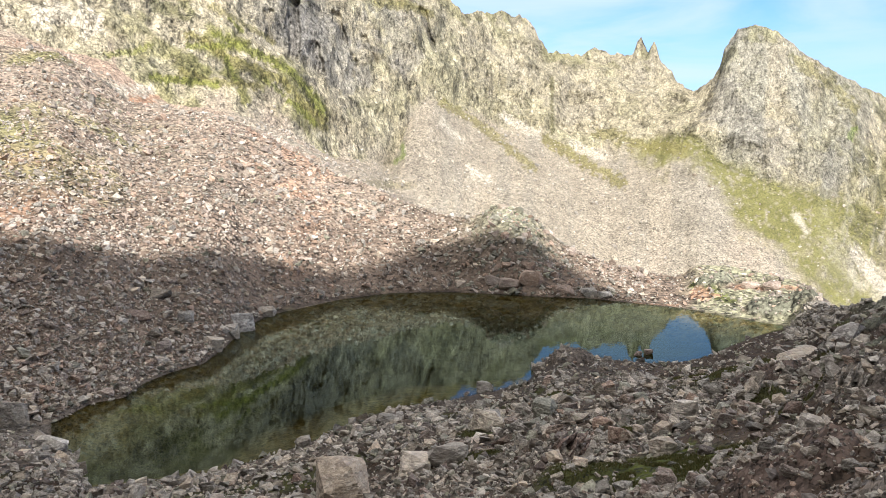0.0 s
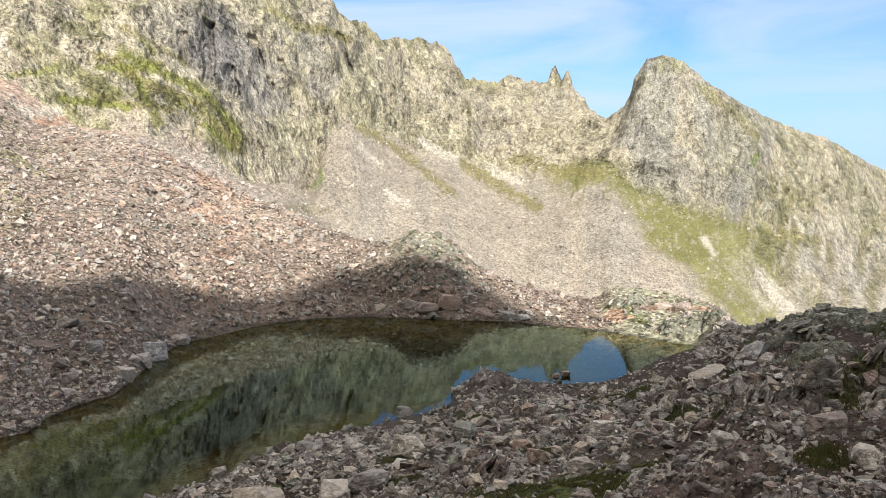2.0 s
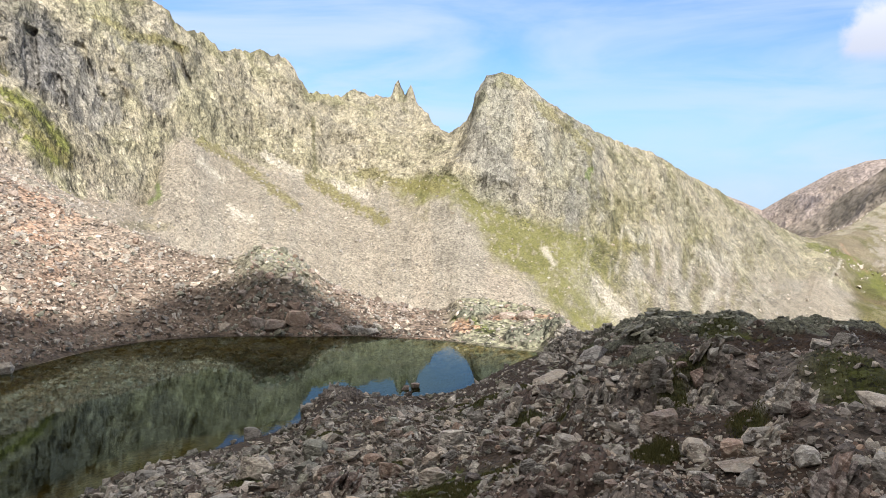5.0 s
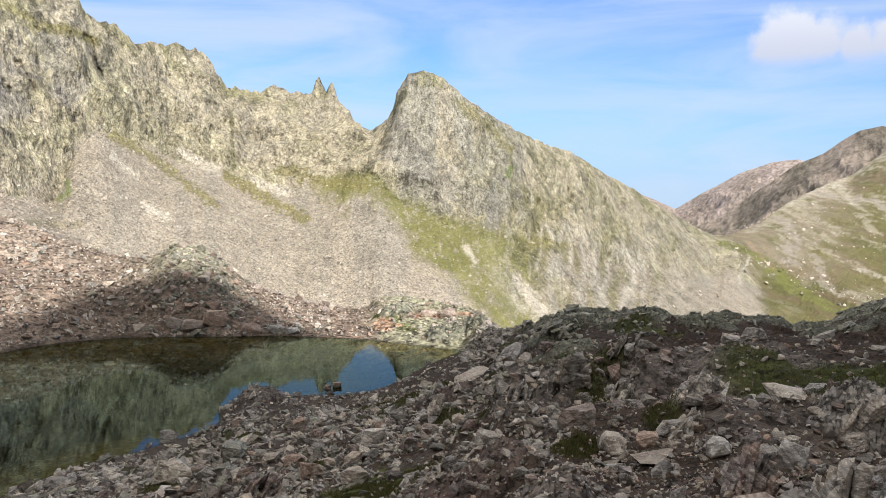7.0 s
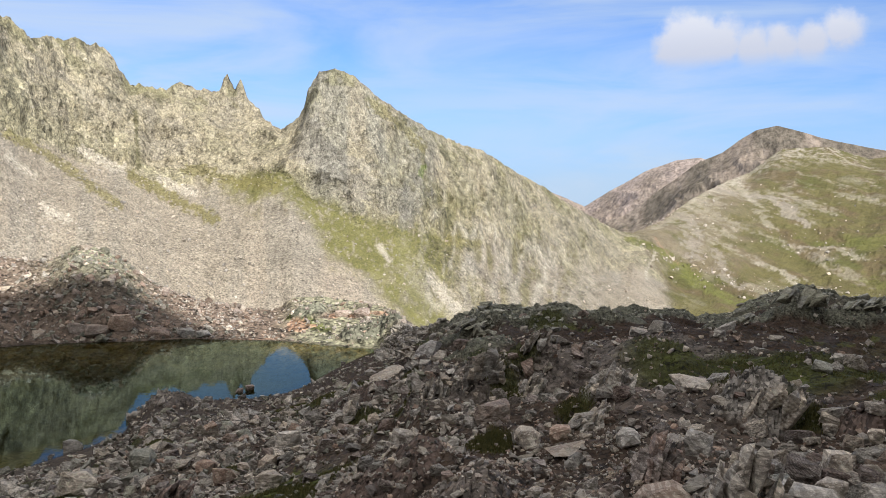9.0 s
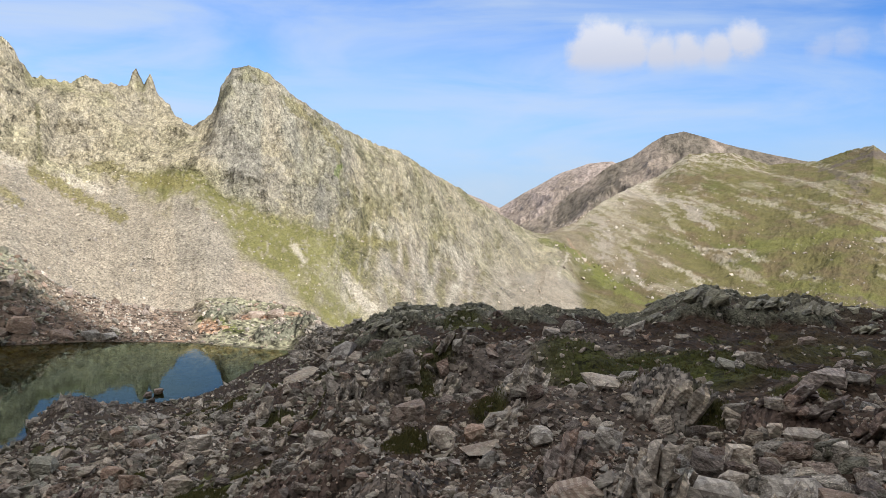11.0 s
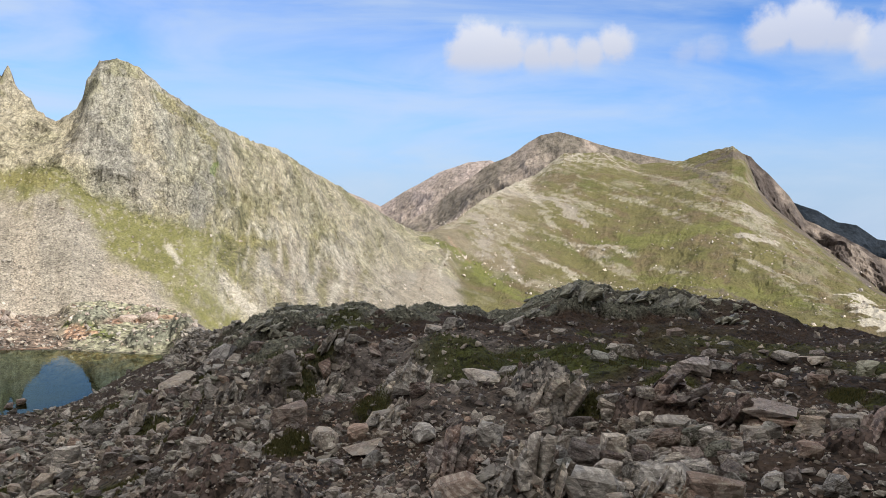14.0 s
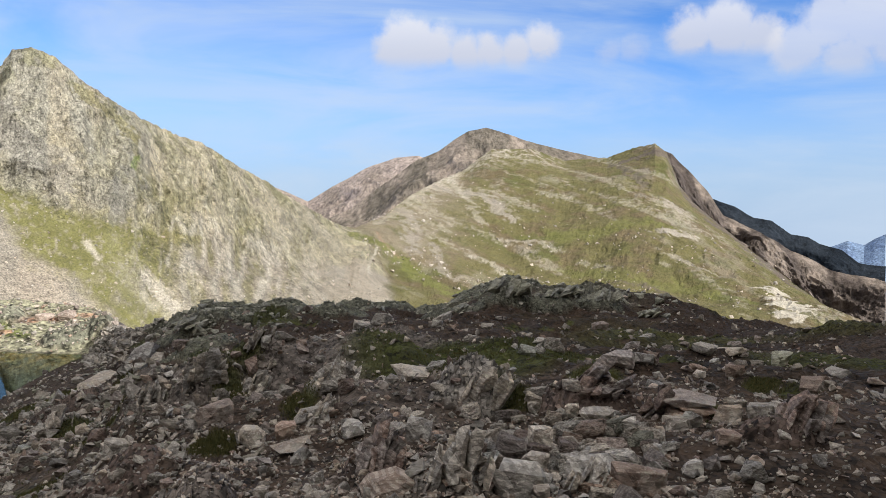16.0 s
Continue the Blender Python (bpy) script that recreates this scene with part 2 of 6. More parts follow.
def facets(tree, vector, scale, edges=False):
    """Broken faces: their relief, each one's own random value, and the distance to the cracks between them."""
    v = tree.nodes.new("ShaderNodeTexVoronoi")
    v.inputs["Scale"].default_value = scale
    tree.links.new(vector, v.inputs["Vector"])
    off = tree.nodes.new("ShaderNodeVectorMath")
    off.operation = "SUBTRACT"
    tree.links.new(vector, off.inputs[0])
    tree.links.new(v.outputs["Position"], off.inputs[1])
    tilt = tree.nodes.new("ShaderNodeVectorMath")
    tilt.operation = "SUBTRACT"
    tree.links.new(v.outputs["Color"], tilt.inputs[0])
    tilt.inputs[1].default_value = (0.5, 0.5, 0.5)
    dot = tree.nodes.new("ShaderNodeVectorMath")
    dot.operation = "DOT_PRODUCT"
    tree.links.new(off.outputs[0], dot.inputs[0])
    tree.links.new(tilt.outputs[0], dot.inputs[1])
    sep = tree.nodes.new("ShaderNodeSeparateColor")
    tree.links.new(v.outputs["Color"], sep.inputs[0])
    crack = None
    if edges:
        e = tree.nodes.new("ShaderNodeTexVoronoi")
        e.feature = "DISTANCE_TO_EDGE"
        e.inputs["Scale"].default_value = scale
        tree.links.new(vector, e.inputs["Vector"])
        crack = e.outputs["Distance"]
    return dot.outputs["Value"], sep.outputs[1], crack


def blend(tree, fac, a, b):
    """a where fac is 0, b where it is 1."""
    return math_node(tree, "ADD", math_node(tree, "MULTIPLY", a, math_node(tree, "SUBTRACT", 1.0, fac)), math_node(tree, "MULTIPLY", b, fac))


def weighted(tree, *terms):
    """The sum of values, each times its weight."""
    total = None
    for value, weight in terms:
        v = math_node(tree, "MULTIPLY", value, weight)
        total = v if total is None else math_node(tree, "ADD", total, v)
    return total


def ground_material():
    """Bare land: the tint of each zone, broken into blocks and stones, large on the far walls and small near by."""
    m, tree, bsdf = material("alpine_ground")
    at = tree.nodes.new("ShaderNodeAttribute")
    at.attribute_name = "tint"
    kind = tree.nodes.new("ShaderNodeAttribute")
    kind.attribute_name = "kinds"
    sep = tree.nodes.new("ShaderNodeSeparateColor")
    tree.links.new(kind.outputs["Color"], sep.inputs[0])
    stony, calm, near = sep.outputs[0], sep.outputs[1], sep.outputs[2]
    co = tree.nodes.new("ShaderNodeTexCoord").outputs["Object"]
    warp = tree.nodes.new("ShaderNodeTexNoise")
    warp.inputs["Scale"].default_value, warp.inputs["Detail"].default_value = 0.30, 1.0
    tree.links.new(co, warp.inputs["Vector"])
    bent = tree.nodes.new("ShaderNodeVectorMath")
    bent.operation = "MULTIPLY_ADD"
    tree.links.new(warp.outputs["Color"], bent.inputs[0])
    bent.inputs[1].default_value = (0.45, 0.45, 0.45)
    tree.links.new(co, bent.inputs[2])
    face = mapped(tree, bent.outputs[0], (1.0, 1.0, 0.5), (14, -10, 0))
    h1, r1, c1 = facets(tree, face, 0.20, True)
    h2, r2, c2 = facets(tree, face, 0.62, True)
    h3, r3, c3 = facets(tree, mapped(tree, co, (1.0, 1.0, 0.75), (20, 12, 0)), 1.5, True)
    h4, r4, c4 = facets(tree, co, 3.6)
    g1, q1, e1 = facets(tree, mapped(tree, bent.outputs[0], (1.0, 1.0, 1.3)), 7.5, True)
    g2, q2, e2 = facets(tree, co, 19.0)
    coarse = noise_tex(tree, co, 0.8, 4, 0.6)
    wide = noise_tex(tree, co, 0.12, 5, 0.6)
    grain = noise_tex(tree, co, 2.4, 3, 0.7)
    rocky = math_node(tree, "SUBTRACT", 1.0, calm)
    low = [math_node(tree, "SUBTRACT", v, 0.5) for v in (r1, r2, r3, r4, q1, q2)]
    on_rock = weighted(tree, (low[0], 0.16), (low[1], 0.30), (low[2], 0.46), (low[3], 0.55))
    on_scree = weighted(tree, (low[1], 0.05), (low[2], math_node(tree, "MULTIPLY", stony, 0.5)), (low[3], math_node(tree, "ADD", math_node(tree, "MULTIPLY", stony, 0.85), 0.22)))
    far_v = blend(tree, calm, on_rock, on_scree)
    near_v = weighted(tree, (low[4], 0.9), (low[5], 1.0))
    value = math_node(tree, "ADD", blend(tree, near, far_v, near_v), 1.0)
    value = math_node(tree, "ADD", value, math_node(tree, "MULTIPLY", span(tree, coarse, 0.3, 0.7, -0.2, 0.2), math_node(tree, "ADD", math_node(tree, "MULTIPLY", rocky, 0.6), 0.3)))
    value = math_node(tree, "ADD", value, span(tree, grain, 0.28, 0.72, -0.32, 0.32))
    # steep faces are seamed from top to foot
    pleat = noise_tex(tree, mapped(tree, bent.outputs[0], (1.0, 1.0, 0.11), (5, -7, 0)), 0.75, 3, 0.6)
    seam = math_node(tree, "ABSOLUTE", math_node(tree, "SUBTRACT", pleat, 0.5))
    upright = math_node(tree, "MULTIPLY", rocky, math_node(tree, "SUBTRACT", 1.0, near))
    value = math_node(tree, "ADD", value, math_node(tree, "MULTIPLY", span(tree, pleat, 0.34, 0.66, -0.09, 0.09), upright))
    value = math_node(tree, "ADD", value, math_node(tree, "MULTIPLY", span(tree, seam, 0.0, 0.016, -0.24, 0.0), upright))
    value = math_node(tree, "MULTIPLY", value, span(tree, wide, 0.3, 0.7, 0.88, 1.12))
    deep = span(tree, coarse, 0.36, 0.56)                      # where the cracks stand open
    far_c = math_node(tree, "MULTIPLY", span(tree, c1, 0.0, 0.035, 0.66, 1.0), math_node(tree, "MULTIPLY", span(tree, c2, 0.0, 0.06, 0.62, 1.0), span(tree, c3, 0.0, 0.09, 0.68, 1.0)))
    far_c = blend(tree, math_node(tree, "MULTIPLY", deep, rocky), 1.0, far_c)
    value = math_node(tree, "MULTIPLY", value, blend(tree, near, far_c, span(tree, e1, 0.0, 0.10, 0.8, 1.0)))
    hsv = tree.nodes.new("ShaderNodeHueSaturation")
    tree.links.new(math_node(tree, "MAXIMUM", value, 0.15), hsv.inputs["Value"])
    tree.links.new(at.outputs["Color"], hsv.inputs["Color"])
    tree.links.new(hsv.outputs[0], bsdf.inputs["Base Color"])
    bsdf.inputs["Roughness"].default_value = 0.92
    bsdf.inputs["Specular IOR Level"].default_value = 0.2
    far_h = math_node(tree, "ADD", math_node(tree, "MULTIPLY", math_node(tree, "ADD", h1, h2), math_node(tree, "ADD", math_node(tree, "MULTIPLY", rocky, 0.6), 0.05)),
                      weighted(tree, (h3, math_node(tree, "ADD", math_node(tree, "MULTIPLY", stony, 0.4), 0.2)), (h4, math_node(tree, "ADD", math_node(tree, "MULTIPLY", stony, 0.7), 0.35)),
                               (pleat, math_node(tree, "MULTIPLY", rocky, 0.22))))
    near_h = math_node(tree, "ADD", math_node(tree, "MULTIPLY", g1, 1.2), math_node(tree, "MULTIPLY", g2, 1.3))
    height = math_node(tree, "ADD", blend(tree, near, far_h, near_h), math_node(tree, "MULTIPLY", coarse, 0.08))
    bump(tree, bsdf, height, 1.0, 1.0)
    return m


def distance_material():
    """Rock of far ranges: its tint with soft folds and a fine break-up."""
    m, tree, bsdf = material("distant_rock")
    at = tree.nodes.new("ShaderNodeAttribute")
    at.attribute_name = "tint"
    co = tree.nodes.new("ShaderNodeTexCoord").outputs["Object"]
    n = noise_tex(tree, mapped(tree, co, (1, 1, 0.6)), 0.09, 8, 0.75)
    hsv = tree.nodes.new("ShaderNodeHueSaturation")
    tree.links.new(span(tree, n, 0.3, 0.7, 0.45, 1.5), hsv.inputs["Value"])
    tree.links.new(at.outputs["Color"], hsv.inputs["Color"])
    tree.links.new(hsv.outputs[0], bsdf.inputs["Base Color"])
    bsdf.inputs["Roughness"].default_value = 0.95
    bsdf.inputs["Specular IOR Level"].default_value = 0.1
    bump(tree, bsdf, n, 0.8, 9.0)
    return m


def rock_material(name, base, dark, pale, lichen=0.25, stripe=0.0):
    """Weathered rock: broken faces, bedding, cracks, mineral flecks and crusts of lichen."""
    m, tree, bsdf = material(name)
    co = tree.nodes.new("ShaderNodeTexCoord").outputs["Object"]
    info = tree.nodes.new("ShaderNodeObjectInfo")
    isle = tree.nodes.new("ShaderNodeNewGeometry").outputs["Random Per Island"]
    bed = mapped(tree, co, (1, 1, 2.4), (28, 18, 0))
    h1, r1, c1 = facets(tree, bed, 3.6, True)
    h2, r2, c2 = facets(tree, bed, 12.0, True)
    a = noise_tex(tree, bed, 2.6, 6, 0.65, 0.15)
    b = noise_tex(tree, co, 34.0, 5, 0.75)
    skin = noise_tex(tree, co, 2.1, 5, 0.65, 0.2)
    c = noise_tex(tree, co, 6.5, 6, 0.7)
    leaf = noise_tex(tree, mapped(tree, co, (1.8, 1.8, 7.0), (72, 38, 10)), 2.6, 5, 0.7, 0.25)      # thin leaves of the rock
    tone = math_node(tree, "ADD", math_node(tree, "MULTIPLY", r1, 0.22), math_node(tree, "ADD", math_node(tree, "MULTIPLY", a, 0.5), math_node(tree, "MULTIPLY", leaf, 0.36)))
    col = mix_color(tree, span(tree, tone, 0.32, 0.62), dark, base)
    col = mix_color(tree, span(tree, b, 0.53, 0.62, 0.0, 0.75), col, pale)
    col = mix_color(tree, span(tree, skin, 0.50, 0.64, 0.0, 0.6), col, pale)
    col = mix_color(tree, span(tree, leaf, 0.57, 0.70, 0.0, 0.35), col, pale)
    col = mix_color(tree, span(tree, c, 0.56, 0.62, 0.0, lichen + 0.2), col, (0.40, 0.41, 0.33))
    col = mix_color(tree, span(tree, c, 0.42, 0.34, 0.0, 0.45), col, dark)
    col = mix_color(tree, span(tree, b, 0.40, 0.33, 0.0, 0.4), col, dark)
    if stripe:
        w = tree.nodes.new("ShaderNodeTexWave")
        w.inputs["Scale"].default_value, w.inputs["Distortion"].default_value, w.inputs["Detail"].default_value = 9.0, 4.5, 5.0
        tree.links.new(mapped(tree, co, (0.4, 0.4, 1.6), (35, 20, 0)), w.inputs["Vector"])
        col = mix_color(tree, span(tree, w.outputs["Fac"], 0.35, 0.65, 0.0, stripe), col, dark)
    cracks = math_node(tree, "MULTIPLY", span(tree, c1, 0.0, 0.03, 0.78, 1.0), span(tree, c2, 0.0, 0.05, 0.88, 1.0))
    hsv = tree.nodes.new("ShaderNodeHueSaturation")
    vary = math_node(tree, "ADD", math_node(tree, "MULTIPLY", isle, 0.75), math_node(tree, "MULTIPLY", info.outputs["Random"], 0.25))
    vary = math_node(tree, "MULTIPLY", math_node(tree, "ADD", vary, 0.46), math_node(tree, "ADD", math_node(tree, "MULTIPLY", r2, 0.4), 0.82))
    tree.links.new(math_node(tree, "MULTIPLY", vary, cracks), hsv.inputs["Value"])
    warm = math_node(tree, "FRACT", math_node(tree, "MULTIPLY", isle, 13.7))
    tree.links.new(span(tree, warm, 0.0, 1.0, 0.6, 1.15), hsv.inputs["Saturation"])
    tree.links.new(col, hsv.inputs["Color"])
    tree.links.new(hsv.outputs[0], bsdf.inputs["Base Color"])
    bsdf.inputs["Roughness"].default_value = 0.8
    bsdf.inputs["Specular IOR Level"].default_value = 0.3
    height = math_node(tree, "ADD", math_node(tree, "ADD", math_node(tree, "MULTIPLY", h1, 0.30), math_node(tree, "MULTIPLY", h2, 0.5)), math_node(tree, "ADD", math_node(tree, "MULTIPLY", a, 0.045), math_node(tree, "MULTIPLY", b, 0.014)))
    height = math_node(tree, "ADD", height, math_node(tree, "MULTIPLY", leaf, 0.03))
    bump(tree, bsdf, height, 1.0, 1.0)
    return m


def water_material():
    m, tree, bsdf = material("still_water")
    tree.nodes.remove(bsdf)
    out = [n for n in tree.nodes if n.type == "OUTPUT_MATERIAL"][0]
    clear, gloss = tree.nodes.new("ShaderNodeBsdfTransparent"), tree.nodes.new("ShaderNodeBsdfGlossy")
    clear.inputs["Color"].default_value = (0.52, 0.49, 0.30, 1)
    gloss.inputs["Color"].default_value = (0.48, 0.63, 0.60, 1)
    gloss.inputs["Roughness"].default_value = 0.016
    fres = tree.nodes.new("ShaderNodeFresnel")
    fres.inputs["IOR"].default_value = 1.34
    co = tree.nodes.new("ShaderNodeTexCoord").outputs["Object"]
    ripple = noise_tex(tree, mapped(tree, co, (0.5, 1.6, 1)), 1.4, 3, 0.5)
    n = tree.nodes.new("ShaderNodeBump")
    n.inputs["Strength"].default_value, n.inputs["Distance"].default_value = 0.06, 0.02
    tree.links.new(ripple, n.inputs["Height"])
    tree.links.new(n.outputs[0], gloss.inputs["Normal"])
    mix = tree.nodes.new("ShaderNodeMixShader")
    tree.links.new(fres.outputs[0], mix.inputs[0])
    tree.links.new(clear.outputs[0], mix.inputs[1])
    tree.links.new(gloss.outputs[0], mix.inputs[2])
    tree.links.new(mix.outputs[0], out.inputs[0])
    return m


GROUND = ground_material()
DISTANT = distance_material()
WATER = water_material()
ROCK_GREY = rock_material("grey_gneiss", (0.412, 0.364, 0.311), (0.181, 0.157, 0.141), (0.608, 0.573, 0.529))
ROCK_PINK = rock_material("rusty_gneiss", (0.377, 0.279, 0.228), (0.201, 0.144, 0.121), (0.549, 0.47, 0.408), 0.15)
ROCK_PALE = rock_material("pale_quartzite", (0.559, 0.477, 0.394), (0.37, 0.306, 0.272), (0.694, 0.646, 0.589), 0.1)
ROCK_DARK = rock_material("dark_schist", (0.353, 0.323, 0.307), (0.098, 0.0867, 0.0836), (0.667, 0.655, 0.632), 0.3)
ROCK_GREEN = rock_material("lichened_gneiss", (0.304, 0.297, 0.24), (0.147, 0.142, 0.113), (0.451, 0.444, 0.362), 0.5)
ROCK_BANDED = rock_material("banded_gneiss", (0.479, 0.411, 0.362), (0.276, 0.212, 0.181), (0.621, 0.564, 0.51), 0.1, 0.7)
ROCK_SILVER = rock_material("silver_gneiss", (0.627, 0.563, 0.492), (0.226, 0.19, 0.16), (0.804, 0.76, 0.687), 0.25, 0.4)
ROCK_PURPLE = rock_material("purple_schist", (0.339, 0.255, 0.218), (0.142, 0.104, 0.0966), (0.52, 0.457, 0.418), 0.15, 0.45)

# ---- the ground: one sheet in rings round the spot, from the feet to the horizon ----


def polar(line):
    p = np.array(line, float)
    az = np.degrees(np.arctan2(-p[:, 0], p[:, 1]))
    k = np.argsort(az)
    return az[k], np.hypot(p[:, 0], p[:, 1])[k], (p[k, 2] if p.shape[1] > 2 else np.zeros(len(k)))


def joined(*lines):
    return [p for line in lines for p in line]


FINE_L, FINE_R, STEP = 53.0, -56.0, 0.08
AZ = np.concatenate([np.arange(-180, FINE_R, 1.0), np.arange(FINE_R, FINE_L, STEP), np.arange(FINE_L, 180.01, 1.0)])


def along(nodes, values, blur=0.0):
    v = np.interp(AZ, nodes, values)
    if blur:
        n = int(blur / STEP)
        w = np.hanning(2 * n + 3)
        core = (AZ > FINE_R + blur) & (AZ < FINE_L - blur)
        s = np.convolve(v, w / w.sum(), "same")
        v = np.where(core, s, v)
    return v


def back_blend(front, back):
    """front within 62 degrees of the valley's axis, back behind the spot."""
    w = smooth(62, 95, np.abs(AZ))
    return front * (1 - w) + back * w


def keyed(*pairs):
    pairs = sorted(pairs)
    return along([p[0] for p in pairs], [p[1] for p in pairs], 1.0)


az_n, d_n, _ = polar(SHORE_NEAR)
az_f, d_f, _ = polar(SHORE_FAR)
az_b, d_b, z_b = polar(SPUR_BROW)
az_m, d_m, z_m = polar(MORAINE)
az_c, d_c, z_c = polar(joined(CLIFF_FOOT, HILL_MID))
az_t, d_t, z_t = polar(joined(CREST_WALL, CREST_PEAK[1:], CREST_HILL[1:]))
lake = (AZ < 46.0) & (AZ > -1.4)
wet = smooth(46.6, 45.6, AZ) * smooth(-1.9, -1.2, AZ)
left = smooth(-1.6, -1.2, AZ)
brow_d, brow_z = along(az_b, d_b, 0.3), along(az_b, z_b, 0.12)
shore_n, shore_f = along(az_n, d_n, 0.25), along(az_f, d_f, 0.25)
# past its head the lake's two shores run on as one line
shore_n = shore_n + smooth(45.0, 48.0, AZ) * (shore_f - 1.5 - shore_n)
mor_d, mor_z = along(az_m, d_m, 0.4), along(az_m, z_m, 0.15)
step_z = smooth(46, 60, AZ) * 1.5
right_far = smooth(-2.2, -7.5, AZ)

ring = []                                           # (distance, height) line by line
ring.append((0 * AZ, 0 * AZ + 10.4))
ring.append((0 * AZ + 9.0, back_blend(keyed((60, 6.9), (30, 6.8), (20, 7.2), (5, 8.0), (-5, 8.6), (-20, 8.95), (-60, 9.0)), 0 * AZ + 11.0)))
rise = smooth(-1.0, -4.6, AZ)                        # from the tarn's end up on to the spur
d2 = shore_n * (1 - rise) + 0.62 * brow_d * rise
z2 = step_z + rise * keyed((-60, 7.0), (-40, 7.3), (-20, 7.6), (-9, 6.9), (-5, 5.9), (0, 5.0))
ring.append((back_blend(d2, 24 + 0 * AZ), back_blend(z2, 14 + 0 * AZ)))
d3 = shore_f * (1 - rise) + brow_d * rise
z3 = step_z + brow_z * smooth(-1.2, -3.4, AZ)
dm, zm = (d2 + d3) / 2, (z2 + z3) / 2 - wet * np.minimum(3.2, 0.16 * np.abs(d3 - d2))
ring.append((back_blend(dm, 32 + 0 * AZ), back_blend(zm, 17 + 0 * AZ)))
ring.append((back_blend(d3, 40 + 0 * AZ), back_blend(z3, 21 + 0 * AZ)))
d4 = mor_d * (1 - right_far) + (brow_d + 14) * right_far
z4 = mor_z * (1 - right_far) + (brow_z - 3.5) * right_far
ring.append((back_blend(d4, 60 + 0 * AZ), back_blend(z4, 32 + 0 * AZ)))
cliff_d, cliff_z = along(az_c, d_c, 1.2), along(az_c, z_c, 0.8)
el4 = np.minimum(np.degrees(np.arctan2(z4 - EYE[2], d4)), keyed((60, 20), (10, -5.2), (0, -7), (-5, -8.6), (-60, -9.5)))
d6 = keyed((60, 140), (32, 138), (27, 146), (23, 180), (18, 190), (0, 190), (-5, 200), (-10, 215), (-15, 240), (-20, 300), (-25, 345), (-40, 350), (-60, 290))
z6 = EYE[2] + d6 * np.tan(np.radians(el4 - 0.6))
slope = smooth(23, 30, AZ)
z6 = z6 * (1 - slope) + slope * (z4 + (cliff_z - z4) * (d6 - d4) / (cliff_d - d4))
d5 = d4 + (d6 - d4) * keyed((60, 0.5), (30, 0.5), (24, 0.3), (0, 0.3), (-60, 0.35))
z5 = (z4 * 0.62 + z6 * 0.38) * (1 - slope) + slope * (z4 + (z6 - z4) * 0.5) - (1 - slope) * 2.0
ring.append((back_blend(d5, 75 + 0 * AZ), back_blend(z5, 48 + 0 * AZ)))
ring.append((back_blend(d6, 92 + 0 * AZ), back_blend(z6, 66 + 0 * AZ)))
ring.append((back_blend(cliff_d, 115 + 0 * AZ), back_blend(cliff_z, 92 + 0 * AZ)))
crest_d, crest_z = along(az_t, d_t, 0.3), along(az_t, z_t)
# the ridge at the back of the spot, whose shade lies over the tarn
back_az = np.where(AZ < 0, AZ + 360, AZ)
back_d = 152 / np.maximum(0.35, np.cos(np.radians(back_az - 180)))
back_x = -np.sin(np.radians(back_az)) * back_d
back_z = np.interp(back_x, [-200, 30, 43, 60, 83, 90, 95, 100, 150, 260], [120, 134, 140, 152, 169, 167, 156, 151, 150, 148]) + 1.5 * np.sin(back_x * 0.35)
ring.append((back_blend(crest_d, back_d), back_blend(crest_z, back_z)))
ring.append((ring[-1][0] * 1.25 + 40, ring[-1][1] - 0.35 * (ring[-1][0] * 0.25 + 40)))
ring.append((ring[-1][0] * 1.8 + 200, 0 * AZ - 160))
ring.append((0 * AZ + 4700, 0 * AZ - 420))

ROWS = [50, 140, 30, 30, 60, 14, 12, 60, 150, 16, 6, 6]   # rows of the sheet between one line and the next


def broadened(v, reach):
    n = int(reach / STEP)
    w = np.hanning(2 * n + 3)
    return np.where((AZ > FINE_R + reach) & (AZ < FINE_L - reach), np.convolve(v, w / w.sum(), "same"), v)


hill_part = smooth(-15, -20, AZ)
broad_z = broadened(ring[9][1], 1.5) * (1 - hill_part) + broadened(ring[9][1], 5.0) * hill_part


def ribs_of_foot(X, U, A):
    """Ribs of bare rock that run down the foot of the peak."""
    out = np.zeros_like(X)
    c = (AZ > -18) & (AZ < -2)
    a, u = A[:, c], U[:, c]
    bend = fbm(a / 3, u * 3, 0 * a, 3, 145)
    out[:, c] = fbm(np.radians(a) * 75 + 0.5 * bend, u * 2.4, 0 * a, 4, 147, True)
    return out


